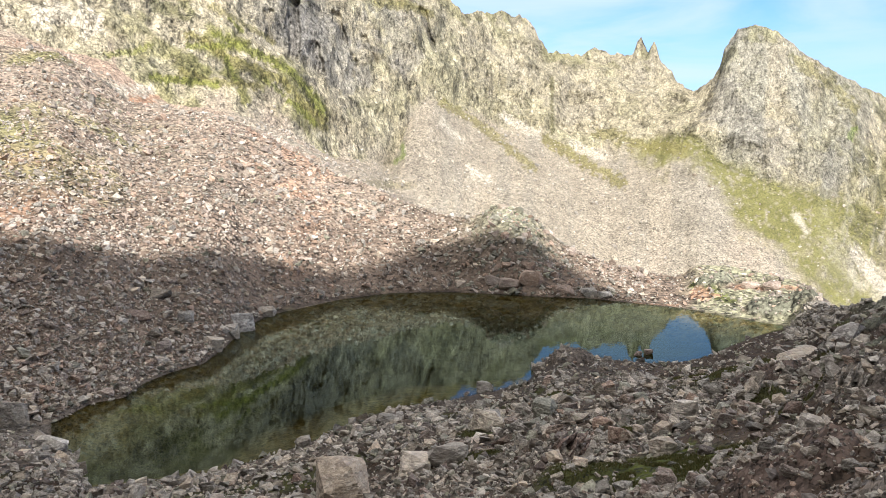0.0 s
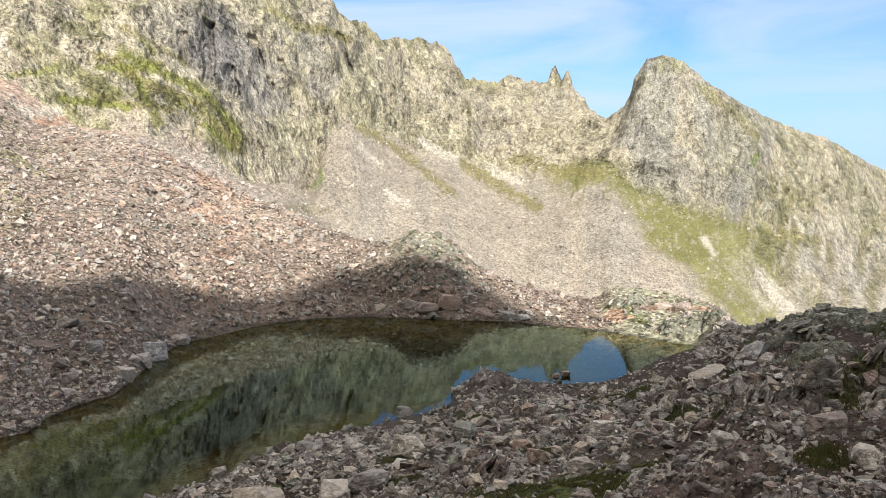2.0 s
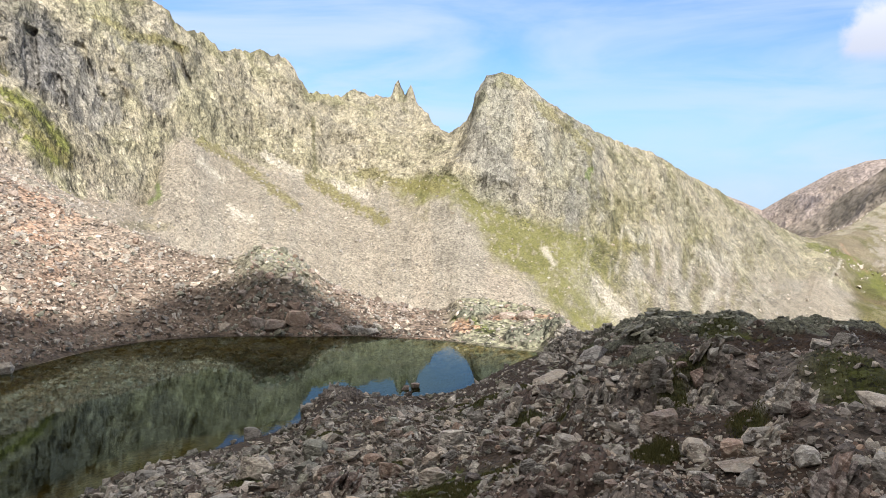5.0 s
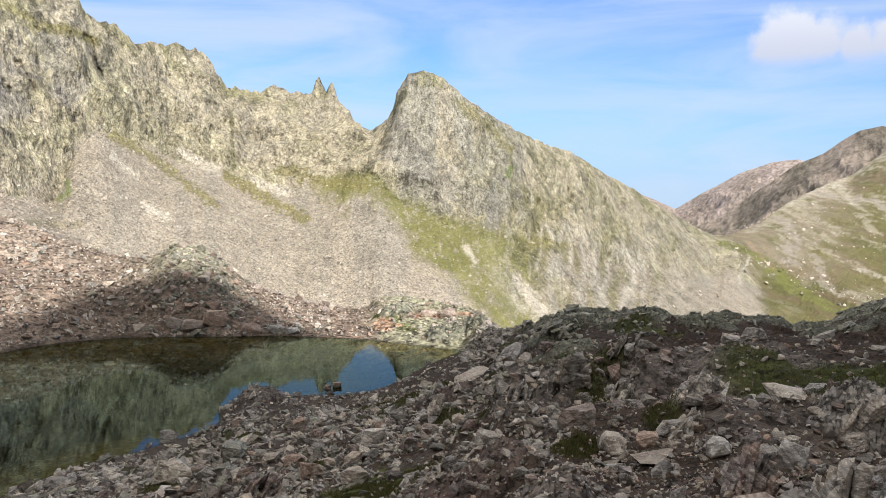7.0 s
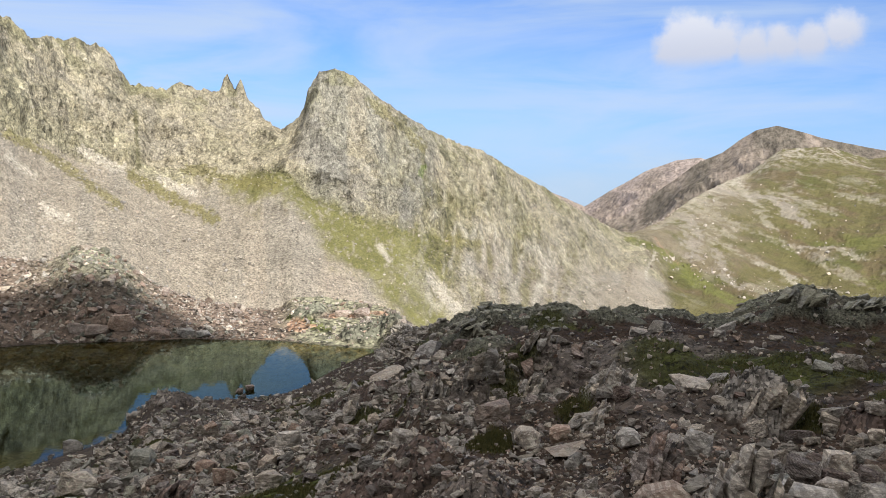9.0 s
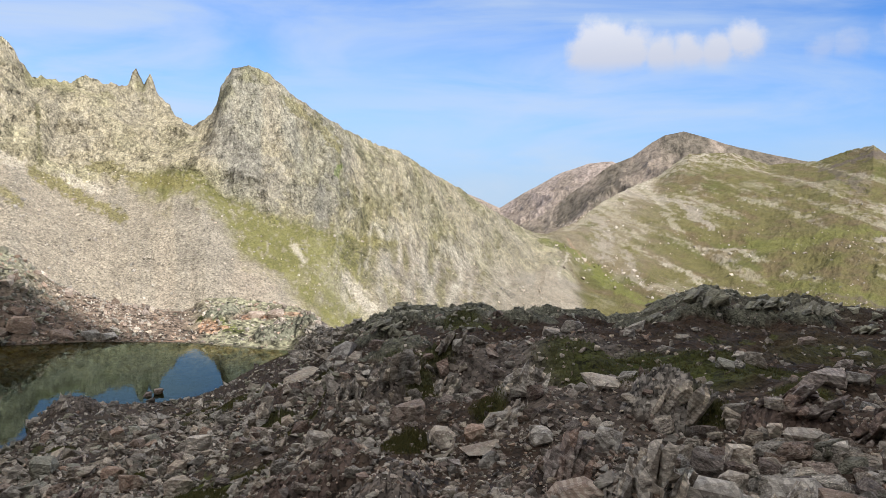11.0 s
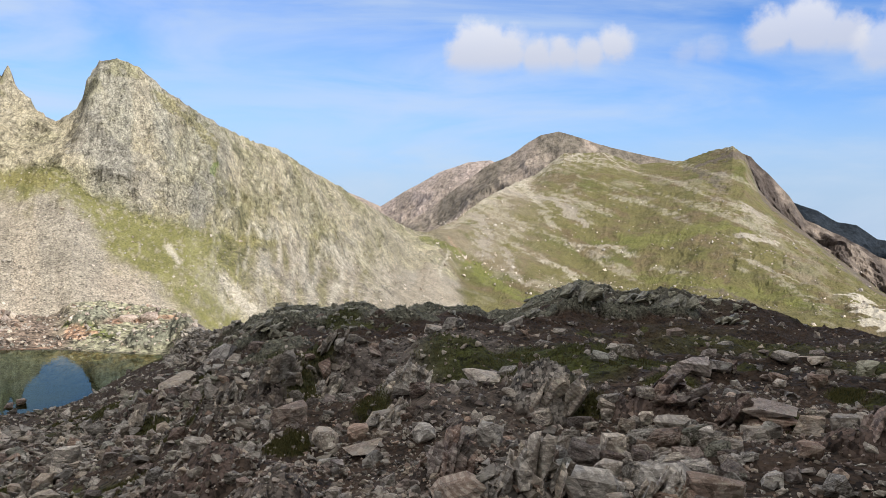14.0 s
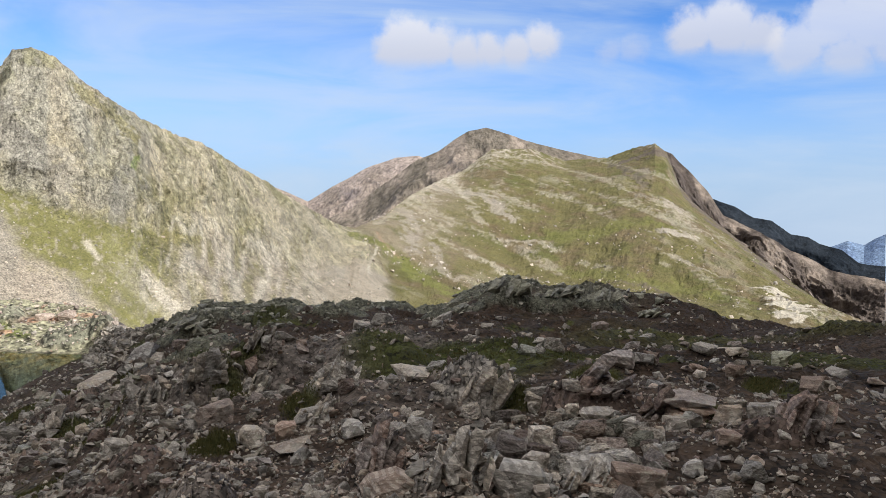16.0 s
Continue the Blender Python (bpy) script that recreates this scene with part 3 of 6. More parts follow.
def build_sheet():
    dist, high, along_u = [], [], []
    for k, n in enumerate(ROWS):
        (d0, z0), (d1, z1) = ring[k], ring[k + 1]
        for j in range(n):
            s = j / n
            if k == 8:
                w = float(smooth(0.6, 1.0, np.array(s)))
                z1 = broad_z * (1 - w) + ring[9][1] * w
            s = s ** 1.5 if k in (0, 1, 11) else s
            dist.append(d0 + (d1 - d0) * s)
            high.append(z0 + (z1 - z0) * s)
            along_u.append(k + s)
    dist.append(ring[-1][0]), high.append(ring[-1][1]), along_u.append(float(len(ROWS)))
    dist, high, u = np.array(dist), np.array(high), np.array(along_u)
    # round the breaks off, but for the crest and the water's edge
    keep = np.minimum(np.abs(u - 9), np.minimum(np.abs(u - 2), np.minimum(np.abs(u - 4), np.abs(u - 5) * 1.5)))
    soft = smooth(0.02, 0.25, keep)[:, None]
    for _ in range(10):
        s = high.copy()
        s[1:-1] = 0.25 * high[:-2] + 0.5 * high[1:-1] + 0.25 * high[2:]
        high = high * (1 - soft) + s * soft
    U = np.repeat(u[:, None], len(AZ), 1)
    A = np.repeat(AZ[None, :], len(u), 0)
    sin, cos = -np.sin(np.radians(A)), np.cos(np.radians(A))
    X, Y = sin * dist, cos * dist
    front = np.abs(A) < 70
    dry_r = smooth(-1.0, -5.0, A)                     # the spur, right of the tarn
    edge = np.minimum(np.abs(U - 2), np.abs(U - 4))
    tarn = smooth(-4.5, -1.0, A)
    shore = 1 - tarn * (1 - smooth(0.0, 0.35, edge) * np.where((U > 2) & (U < 4), 0.35, 1))
    # amplitude of the relief, zone by zone: low humps, blocks, crags
    hump = np.interp(U, [0, 1, 2, 4, 5, 6, 7, 8, 9, 10], [0.0, 0.25, 0.5, 0.35, 0.4, 1.2, 1.2, 0.8, 0.4, 3]) * (0.4 + 0.6 * shore)
    block = np.interp(U, [0, 0.7, 1, 2, 3, 4, 5, 6, 7, 8, 9, 10], [0.0, 0.05, 0.22, 0.32, 0.2, 0.4, 0.35, 0.5, 0.35, 0.6, 0.6, 1]) * shore
    crag = np.interp(U, [7.2, 7.9, 8.15, 8.8, 9.0, 9.6, 11], [0, 0.35, 1.0, 0.9, 0.25, 1.0, 1.0])
    crag = crag * np.interp(A, [-60, -22, -18, -14, 60], [0.5, 0.35, 0.6, 1, 1])
    block = block * (1 + 0.7 * dry_r * smooth(0.75, 1.06, U) * smooth(4.4, 4.0, U))
    bank = 1 - smooth(1.3, 1.9, U) * smooth(2.6, 2.1, U) * tarn * 0.7
    hump, block = hump * bank, block * bank
    H = high + hump * fbm(X / 9, Y / 9, 0 * X, 3, 5)
    rough = fbm(X / 2.3, Y / 2.3, H / 2.3, 4, 11, True)
    H = H + block * (rough + 0.1)
    # slabs that stand on edge across the spur
    dip = (X * 0.62 + Y * 0.5) / 1.5 + 1.2 * fbm(X / 7, Y / 7, 0 * X, 2, 23)
    slab = (dip - np.floor(dip)) ** 2
    outcrop = smooth(0.05, 0.35, fbm(X / 6, Y / 6, 0 * X, 3, 31))
    slabs = smooth(1.0, 1.3, U) * smooth(4.3, 4.0, U) * dry_r * outcrop * smooth(26, 14, dist)
    H = H + slabs * (0.65 * slab + 0.15)
    # crags: vertical ribs and ledges pushed out of the face
    arc = np.radians(A) * np.interp(A, [-60, -20, 0, 60], [500, 450, 260, 200])
    rib = fbm(arc / 9 + 0.25 * H / 9, H / 15, dist / 30, 4, 41, True)
    ledge = fbm(arc / 13 - 0.5 * H / 13, H / 8, dist / 25, 4, 47, True)
    big = fbm(arc / 26 + 0.3 * H / 26, H / 26, dist / 60, 3, 53)
    size = np.interp(A, [-50, -14, 10, 30, 60], [2.4, 1.5, 1.0, 0.85, 0.85])
    push = crag * (3.8 * (rib - 0.2) + 2.6 * (ledge - 0.2) + 5.5 * big) * size * np.interp(A, [-16, -8, 3.2, 4.6], [0.8, 0.6, 0.5, 0.85])
    for a0, top, a1, foot, half, depth in CLEFTS:
        t = np.clip((top - H) / (top - foot), 0, 1)
        aside = np.abs(np.radians(A - (a0 + (a1 - a0) * t))) * 190 + 1.3 * fbm(A * 1.2, H / 3, 0 * X, 4, 83)
        push = push - depth * smooth(half, half * 0.55, aside) * smooth(top + 0.8, top - 0.3, H) * smooth(foot - 1.5, foot + 1.5, H) * ((U > 8.0) & (U < 9))
    push = push + 2.2 * ribs_of_foot(X, U, A) * smooth(-2.5, -5.5, A) * smooth(-17, -13, A) * smooth(7.05, 7.5, U) * smooth(8.95, 8.7, U)
    R = dist - push * np.where(U < 9, 1, -0.4)
    H = H + crag * (0.8 * rib + 0.5 * ledge) * size * np.interp(U, [7, 8.7, 9.0, 9.3, 10], [1, 1, 0.35, 0.8, 1])
    # rounded knolls between the boulder slope and the water
    H = H + 1.9 * np.exp(-((A - 16.8) / 2.3) ** 2) * np.sin(np.pi * np.clip((U - 4.05) / 1.1, 0, 1)) ** 1.3
    # the skyline's own teeth
    tooth = np.exp(-((U - 9) / 0.10) ** 2) * np.interp(A, [-60, -20, -16, 3, 6, 60], [0.5, 0.4, 0.35, 0.45, 1.0, 1.2])
    H = H + tooth * (1.1 * fbm(arc / 2.6, dist / 6, 0 * X, 4, 61, True) - 0.2)
    # gullies and the folds of the grass hill
    hill = smooth(-17, -21, A) * smooth(6.6, 7.4, U) * smooth(9.6, 9.0, U)
    H = H + hill * (9 * fbm(arc / 90, dist / 130, 0 * X, 4, 71) + 2.0 * fbm(arc / 22, dist / 45, 0 * X, 4, 73, True)) * smooth(9.0, 8.5, U)
    X, Y = sin * R, cos * R
    for px, py, tall, wide in PINNACLES:
        r = np.hypot(X - px, (Y - py) * 0.5)
        H = H + tall * np.clip(1 - r / wide, 0, 1) * (0.85 + 0.3 * rib)
    for rock in BEDROCK:
        c, mask, across, away = bed_mask(X, Y, A, rock)
        leaf = (across * 1.9 + away * 0.9) / (0.12 + 0.30 * rock[2]) + 0.9 * fbm(X[:, c] * 2, Y[:, c] * 2, 0 * mask, 3, 87)
        H[:, c] = H[:, c] + mask ** 0.7 * rock[4] * (0.8 + 0.25 * fbm(X[:, c] * 1.6, Y[:, c] * 1.6, 0 * mask, 3, 89)) + smooth(0.0, 0.4, mask) * 0.07 * rock[2] ** 0.6 * (leaf - np.floor(leaf)) ** 1.5 * (mask > 0)
    return X, Y, H, U, A, rough, rib, ledge, slabs, crag


def bed_mask(X, Y, A, rock):
    """How far each spot lies inside a hump of bedrock (1 at its top), and where along and across it; only for the columns near it."""
    x, y, wide, deep, tall, tint = rock
    az, d = math.degrees(math.atan2(-x, y)), math.hypot(x, y)
    c = np.where(np.abs(AZ - az) < math.degrees(1.6 * wide / d) + 1.0)[0]
    c = slice(c[0], c[-1] + 1)
    away = np.hypot(X[:, c], Y[:, c]) - d
    across = -np.radians(A[:, c] - az) * d
    r = (across / wide) ** 2 + (away / deep) ** 2 + 0.45 * fbm(X[:, c] / wide, Y[:, c] / wide, 0 * away, 4, 85)
    return c, np.clip(1 - r, 0, 1), across, away


BED_SILVER, BED_PURPLE, BED_GREY, BED_GREEN = (0.36, 0.335, 0.31), (0.17, 0.128, 0.112), (0.235, 0.205, 0.185), (0.185, 0.19, 0.15)
# humps of bedrock: x, y, half-width, half-depth, height and colour
BEDROCK = [(5.74, 11.3, 0.8, 1.1, 0.30, BED_GREY), (0.25, 10.2, 0.75, 1.3, 0.32, BED_PURPLE), (0.2, 24.6, 0.95, 1.5, 0.35, BED_PURPLE), (-9.68, 44.6, 1.5, 1.8, 0.8, BED_GREY),
           (5.3, 10.7, 0.62, 0.6, 0.35, BED_SILVER), (6.4, 9.4, 0.7, 0.5, 0.30, BED_PURPLE), (7.5, 7.1, 0.45, 0.45, 0.30, BED_PURPLE), (3.2, 6.9, 0.42, 0.6, 0.36, BED_SILVER),
           (2.2, 14.6, 0.6, 0.7, 0.45, BED_GREY), (3.75, 12.4, 0.45, 0.45, 0.32, BED_SILVER), (3.2, 14.8, 0.5, 0.5, 0.3, BED_GREY), (-0.05, 20.1, 0.55, 0.7, 0.3, BED_GREY),
           (2.8, 7.9, 0.35, 0.5, 0.32, BED_PURPLE), (1.05, 8.0, 0.42, 0.6, 0.3, BED_GREY)]
KNOLLS = [(3.8, 27.5, 1.5, 1.5, 0.35, BED_GREEN), (4.6, 34.3, 1.8, 1.5, 0.45, BED_GREEN), (7.4, 34.3, 1.5, 1.2, 0.3, BED_GREEN), (16.9, 32.0, 1.4, 1.4, 0.75, BED_GREEN), (21.5, 31.3, 1.3, 1.2, 0.5, BED_GREEN),
          (19.2, 31.0, 1.3, 1.2, 0.5, BED_GREEN), (14.8, 32.8, 1.1, 1.1, 0.35, BED_GREEN), (10.5, 33.8, 1.4, 1.2, 0.3, BED_GREEN), (-4.6, 80.2, 1.8, 2.0, 1.2, BED_GREEN), (1.2, 72.4, 3.0, 2.4, 1.0, BED_GREEN)]
BEDROCK = BEDROCK + KNOLLS


# clefts and overhangs of the dark cliff: bearing and height of top and foot, half-width, depth
CLEFTS = [(30.9, 48.0, 31.0, 33.0, 1.5, 3.4), (29.6, 38.0, 29.2, 31.0, 1.4, 2.4), (32.6, 43.5, 32.5, 36.5, 1.1, 1.8), (28.2, 47.5, 27.6, 40.0, 1.0, 2.2), (27.2, 38.0, 27.2, 31.5, 0.9, 1.7),
          (26.4, 43.5, 25.6, 37.5, 0.9, 1.6), (22.5, 54.0, 22.0, 45.0, 1.2, 2.0)]
PINNACLES = [(-39.8, 289.8, 3.0, 4.6), (-41.9, 289.8, 5.4, 1.9), (-43.3, 289.6, 3.0, 1.6), (-37.7, 290.0, 5.6, 1.8), (-36.0, 290.0, 1.6, 2.4), (-77.0, 270.0, 2.2, 1.8)]
GX, GY, GZ, GU, GA, G_rough, G_rib, G_ledge, G_slab, G_crag = build_sheet()


TINT_PALE = (0.5, 0.46, 0.39)
TINT_GRIT = (0.33, 0.295, 0.25)
TINT_BROWN = (0.13, 0.105, 0.095)
TINT_GREEN = (0.155, 0.165, 0.05)
# shade under overhangs and in clefts, put into the rock's colour
TINT_CLEFT_SHADE = (0.11, 0.105, 0.105)
TINT_SLATE = (0.25, 0.24, 0.225)
TINT_GULLY = (0.16, 0.15, 0.085)
TINT_TURF = (0.215, 0.195, 0.08)
TINT_GRASS = (0.15, 0.21, 0.05)
TINT_LEDGE = (0.185, 0.195, 0.055)
TINT_BLUE = (0.33, 0.35, 0.34)
TINT_RUST = (0.37, 0.235, 0.165)
TINT_OLIVE = (0.22, 0.2, 0.115)
TINT_MOSS = (0.095, 0.112, 0.028)
TINT_HEATH = (0.085, 0.058, 0.042)
STROKES = []                                         # tint, strength, half-width in metres, then the line it follows
STROKES.append((TINT_PALE, 0.51, 2.0, [(243.2, 495.7, -27.2), (258.2, 489, -33), (259.2, 457.4, -41), (260.9, 433.6, -42.1)]))
STROKES.append((TINT_PALE, 0.42, 2.3, [(289.1, 534.9, -21.2), (314.5, 531.2, -20.3), (319.4, 512.5, -25.8)]))
STROKES.append((TINT_PALE, 0.30, 2.4, [(186.8, 518.1, -6.4), (217.5, 561.8, 1.5), (278.2, 641.6, 19.9), (337.7, 707.2, 32.8), (374.1, 733.6, 50)]))
STROKES.append((TINT_PALE, 0.30, 2.4, [(382.4, 737.9, 53.6), (410.3, 715.8, 46.7), (454.8, 716.5, 39.2), (456.5, 662.2, 29.8), (445.4, 604.8, 18),
    (447.8, 577.7, 12.3), (453.7, 567.3, 7.7)]))
STROKES.append((TINT_GRIT, 0.7, 3.0, [(223.9, 561.7, 1.5), (213.8, 520.9, -9.8), (194.5, 473.8, -21.5)]))
STROKES.append((TINT_GRIT, 0.75, 4.2, [(288.9, 642.8, 18.5), (322.2, 626.1, 12.1), (315.4, 575, -4.3)]))
STROKES.append((TINT_PALE, 0.36, 2.6, [(314, 674.7, 25.3), (285.5, 563.6, -8)]))
STROKES.append((TINT_PALE, 0.7, 3.5, [(404.2, 495.5, -13.1), (424.7, 493, -17.4)]))
STROKES.append((TINT_PALE, 0.27, 1.5, [(369.6, 455.3, -26), (379.5, 437.3, -34.1), (386.1, 414.5, -39.5)]))
STROKES.append((TINT_PALE, 0.9, 5.1, [(399.7, 385.5, -46.7), (337.5, 311.3, -49)]))
STROKES.append((TINT_PALE, 0.30, 2.8, [(380.4, 634.1, 15.5), (394.8, 612.7, 9.3)]))
STROKES.append((TINT_PALE, 0.30, 2.2, [(320.4, 482.5, -32.3), (326.1, 459, -34.3)]))
STROKES.append((TINT_GRIT, 0.6, 2.3, [(219.8, 497.3, -19.8), (205.8, 457.1, -30.7), (206.4, 438.7, -35.8)]))
STROKES.append((TINT_PALE, 0.33, 0.5, [(151.7, 455.7, -11.4), (168.9, 463.4, -17), (146.1, 413.7, -22.6), (136.3, 386, -25.8)]))
STROKES.append((TINT_BROWN, 0.85, 7.4, [(538.5, 629.9, 9.3), (525.3, 575.3, -13.6), (516.4, 524.6, -33.8), (460.9, 428.1, -50.8)]))
STROKES.append((TINT_BROWN, 0.6, 2.0, [(312.9, 428.8, -40.1), (327.2, 415.1, -42.7), (327, 380.6, -47)]))
STROKES.append((TINT_GREEN, 0.8, 4.4, [(155.5, 460, -11.7), (177.7, 468.2, -19.1), (185, 434, -34.6), (187.9, 402.8, -40.8)]))
STROKES.append((TINT_GREEN, 0.5, 7.3, [(315.2, 540.4, -19.9), (356.6, 523.1, -15.7), (400.4, 515.9, -7.7)]))
STROKES.append((TINT_GREEN, 0.5, 5.4, [(303.4, 476.3, -38.8), (319.3, 437.6, -37.7), (345.8, 407.6, -44.3), (350.7, 367.6, -46.5)]))
STROKES.append((TINT_PALE, 0.9, 1.1, [(-70.2, 200.7, 10.5), (-66.3, 202.1, 8.4)]))
STROKES.append((TINT_PALE, 0.8, 1.6, [(-75.4, 244.5, 26.2), (-66, 248.6, 21.6)]))
STROKES.append((TINT_PALE, 0.7, 1.0, [(-81, 208, 23.1), (-76.8, 211.7, 18.8)]))
STROKES.append((TINT_PALE, 0.8, 1.4, [(-56.2, 253.8, 18.4), (-47.2, 252.9, 14.9)]))
STROKES.append((TINT_PALE, 0.50, 1.1, [(20, 230.9, -7.6), (23.3, 226.8, -12.4), (26.3, 224.4, -15.7)]))
STROKES.append((TINT_PALE, 0.39, 0.9, [(6, 230.5, -0.3), (8.7, 223.8, -3.6)]))
STROKES.append((TINT_PALE, 0.33, 1.3, [(32.3, 248.4, -7.3), (34, 237.6, -14.1)]))
STROKES.append((TINT_PALE, 0.33, 1.5, [(48.8, 283.7, -4.4), (47.1, 263, -13.2)]))
STROKES.append((TINT_PALE, 0.33, 1.9, [(65.2, 313.6, -2), (67.2, 295.8, -16.1)]))
STROKES.append((TINT_PALE, 0.33, 2.1, [(80, 328, -8.7), (89.8, 320.4, -22.1)]))
STROKES.append((TINT_CLEFT_SHADE, 0.55, 1.0, [(-100.5, 168.7, 46.5), (-95.8, 159.5, 35.6)]))
STROKES.append((TINT_CLEFT_SHADE, 0.55, 1.0, [(-95.4, 166.7, 36.3), (-93.9, 169.2, 33.9)]))
STROKES.append((TINT_CLEFT_SHADE, 0.55, 0.8, [(-99.2, 153.9, 41), (-97.5, 152.4, 36.9)]))
STROKES.append((TINT_CLEFT_SHADE, 0.55, 0.6, [(-97.4, 180.8, 45.5), (-96.5, 184.9, 41.9)]))
STROKES.append((TINT_CLEFT_SHADE, 0.55, 0.7, [(-95, 183.9, 37.6), (-93.4, 180.7, 32)]))
STROKES.append((TINT_CLEFT_SHADE, 0.6, 0.7, [(-94.7, 189, 40.9), (-91.9, 195.3, 40.3)]))
STROKES.append((TINT_CLEFT_SHADE, 0.6, 0.7, [(-92.8, 158.1, 30.3), (-92.6, 162.5, 29.6)]))
STROKES.append((TINT_CLEFT_SHADE, 0.5, 0.7, [(-90.9, 202.8, 38.5), (-89, 203.4, 34.3)]))
STROKES.append((TINT_CLEFT_SHADE, 0.6, 0.6, [(-90.9, 219.4, 53.4), (-89.3, 221.5, 46.8)]))
STROKES.append((TINT_SLATE, 0.6, 5.3, [(-97.7, 164.7, 41), (-93.9, 174.1, 37.5), (-93.6, 181.2, 34.6)]))
STROKES.append((TINT_SLATE, 0.5, 4.3, [(-93, 201, 48.8), (-90.3, 205, 41.6)]))
STROKES.append((TINT_SLATE, 0.45, 5.8, [(-13.8, 258.8, 32), (-1, 247.4, 16.5), (13.6, 253.3, 13.3)]))
STROKES.append((TINT_GULLY, 0.8, 0.6, [(-65.8, 265.4, 39.3), (-62.3, 252.8, 21.8)]))
STROKES.append((TINT_GULLY, 0.6, 0.8, [(21.4, 276.3, 29.4), (21.7, 266.3, 18.6)]))
STROKES.append((TINT_GULLY, 0.5, 0.8, [(25.2, 256.6, 3.5), (27.3, 272.2, 12.6)]))
STROKES.append((TINT_TURF, 0.85, 1.0, [(-98.8, 129.5, 35.4), (-94.9, 135.9, 31.4), (-90.6, 146.5, 28.5), (-88.2, 158.5, 21.7)]))
STROKES.append((TINT_TURF, 0.8, 0.7, [(-96, 122.9, 28), (-92.8, 126.8, 26.5), (-90.9, 138, 26.6)]))
STROKES.append((TINT_TURF, 0.6, 0.7, [(-100.5, 137.9, 41.8), (-97.7, 154.3, 37.1)]))
STROKES.append((TINT_TURF, 0.8, 0.9, [(-88.1, 148, 24.3), (-87.8, 157.8, 20)]))
STROKES.append((TINT_TURF, 0.6, 1.0, [(-98, 190.4, 55.8), (-94.2, 203.7, 54.2), (-90.7, 221, 54.4)]))
STROKES.append((TINT_TURF, 0.6, 1.2, [(-95.6, 200.3, 52.9), (-89.6, 222.3, 53.8)]))
STROKES.append((TINT_TURF, 0.7, 1.3, [(-83.9, 217.6, 28.9), (-79.7, 230.6, 25), (-64.4, 223.4, 14.6), (-59.6, 220.2, 11.5)]))
STROKES.append((TINT_TURF, 0.8, 1.7, [(-62.5, 247.3, 19.9), (-50, 245.3, 12.3), (-38.5, 236.5, 7.6)]))
STROKES.append((TINT_TURF, 0.7, 2.0, [(-49.5, 260.3, 22), (-36.8, 258.6, 18.5), (-23.6, 247.6, 16.5)]))
STROKES.append((TINT_TURF, 0.6, 1.7, [(5.5, 272.2, 43.3), (16.2, 277.4, 35.7), (21.4, 276.3, 29.4)]))
STROKES.append((TINT_TURF, 0.6, 1.4, [(28.5, 257.5, 0.2), (38, 268.2, -1.9)]))
STROKES.append((TINT_GRASS, 0.7, 0.6, [(-86.1, 189.8, 12.8), (-81.2, 184.3, 14.1), (-84.8, 191.8, 16.9)]))
STROKES.append((TINT_GRASS, 0.6, 0.8, [(20.3, 266.2, 20.3), (21.9, 272.2, 23.1)]))
STROKES.append((TINT_RUST, 0.8, 0.8, [(-84.6, 97.2, 20.9), (-93.5, 112.8, 22.8)]))
STROKES.append((TINT_RUST, 0.35, 1.6, [(-51.5, 83, 9.2), (-47.9, 84.4, 8), (-43.2, 74.8, 4.7)]))
STROKES.append((TINT_RUST, 0.5, 0.3, [(-49.9, 53.8, 8), (-50.5, 54.7, 8.2)]))
STROKES.append((TINT_OLIVE, 0.55, 1.0, [(-58.9, 51.9, 11.5), (-54.9, 53.8, 10.6), (-51.3, 56.2, 8.5)]))
STROKES.append((TINT_OLIVE, 0.5, 0.8, [(-45, 89.9, 8.5), (-39.9, 91.5, 7.4)]))
STROKES.append((TINT_RUST, 0.5, 0.2, [(-24.4, 74.4, -0.2), (-17.1, 75.3, -0.1), (-11.9, 74.9, -0.1), (-7.1, 74.7, 0.1)]))
STROKES.append((TINT_MOSS, 0.8, 0.7, [(-6.3, 80.7, 1.2), (-3, 75.2, 0.7)]))
STROKES.append((TINT_RUST, 0.85, 0.9, [(-5.8, 78.4, 0.9), (-4.6, 76.4, 0.8)]))
STROKES.append((TINT_GRIT, 0.5, 0.8, [(-54.6, 67.5, 9.8), (-50.5, 72.9, 8.6), (-44.3, 69.3, 4.6)]))
STROKES.append((TINT_MOSS, 0.8, 0.2, [(5.5, 14.4, 9.1), (6.9, 16, 8.8), (8, 15, 9)]))
STROKES.append((TINT_MOSS, 0.7, 0.3, [(7.2, 32.3, 7), (9.1, 32, 7)]))
STROKES.append((TINT_MOSS, 0.6, 0.2, [(11.7, 21.3, 8.1), (17.2, 26.4, 7.3)]))
STROKES.append((TINT_MOSS, 0.9, 0.2, [(-1.2, 11.9, 7.7), (-1.2, 13.3, 7.5), (-1.2, 14.9, 7.2)]))
STROKES.append((TINT_MOSS, 0.8, 0.1, [(-2.6, 12.8, 7.2), (-2, 12.5, 7.4)]))
STROKES.append((TINT_MOSS, 0.6, 0.1, [(-2.3, 34.5, 3.7), (-1, 28.4, 5.3)]))
STROKES.append((TINT_MOSS, 0.5, 0.1, [(0.1, 32.6, 5), (1.1, 18.2, 8.1)]))
STROKES.append((TINT_MOSS, 0.6, 0.1, [(2.8, 14.9, 9.2), (3.4, 17, 8.8)]))
STROKES.append((TINT_HEATH, 0.85, 0.3, [(10, 19.4, 8.3), (13.4, 21.5, 7.8), (14.6, 19.8, 7.9)]))
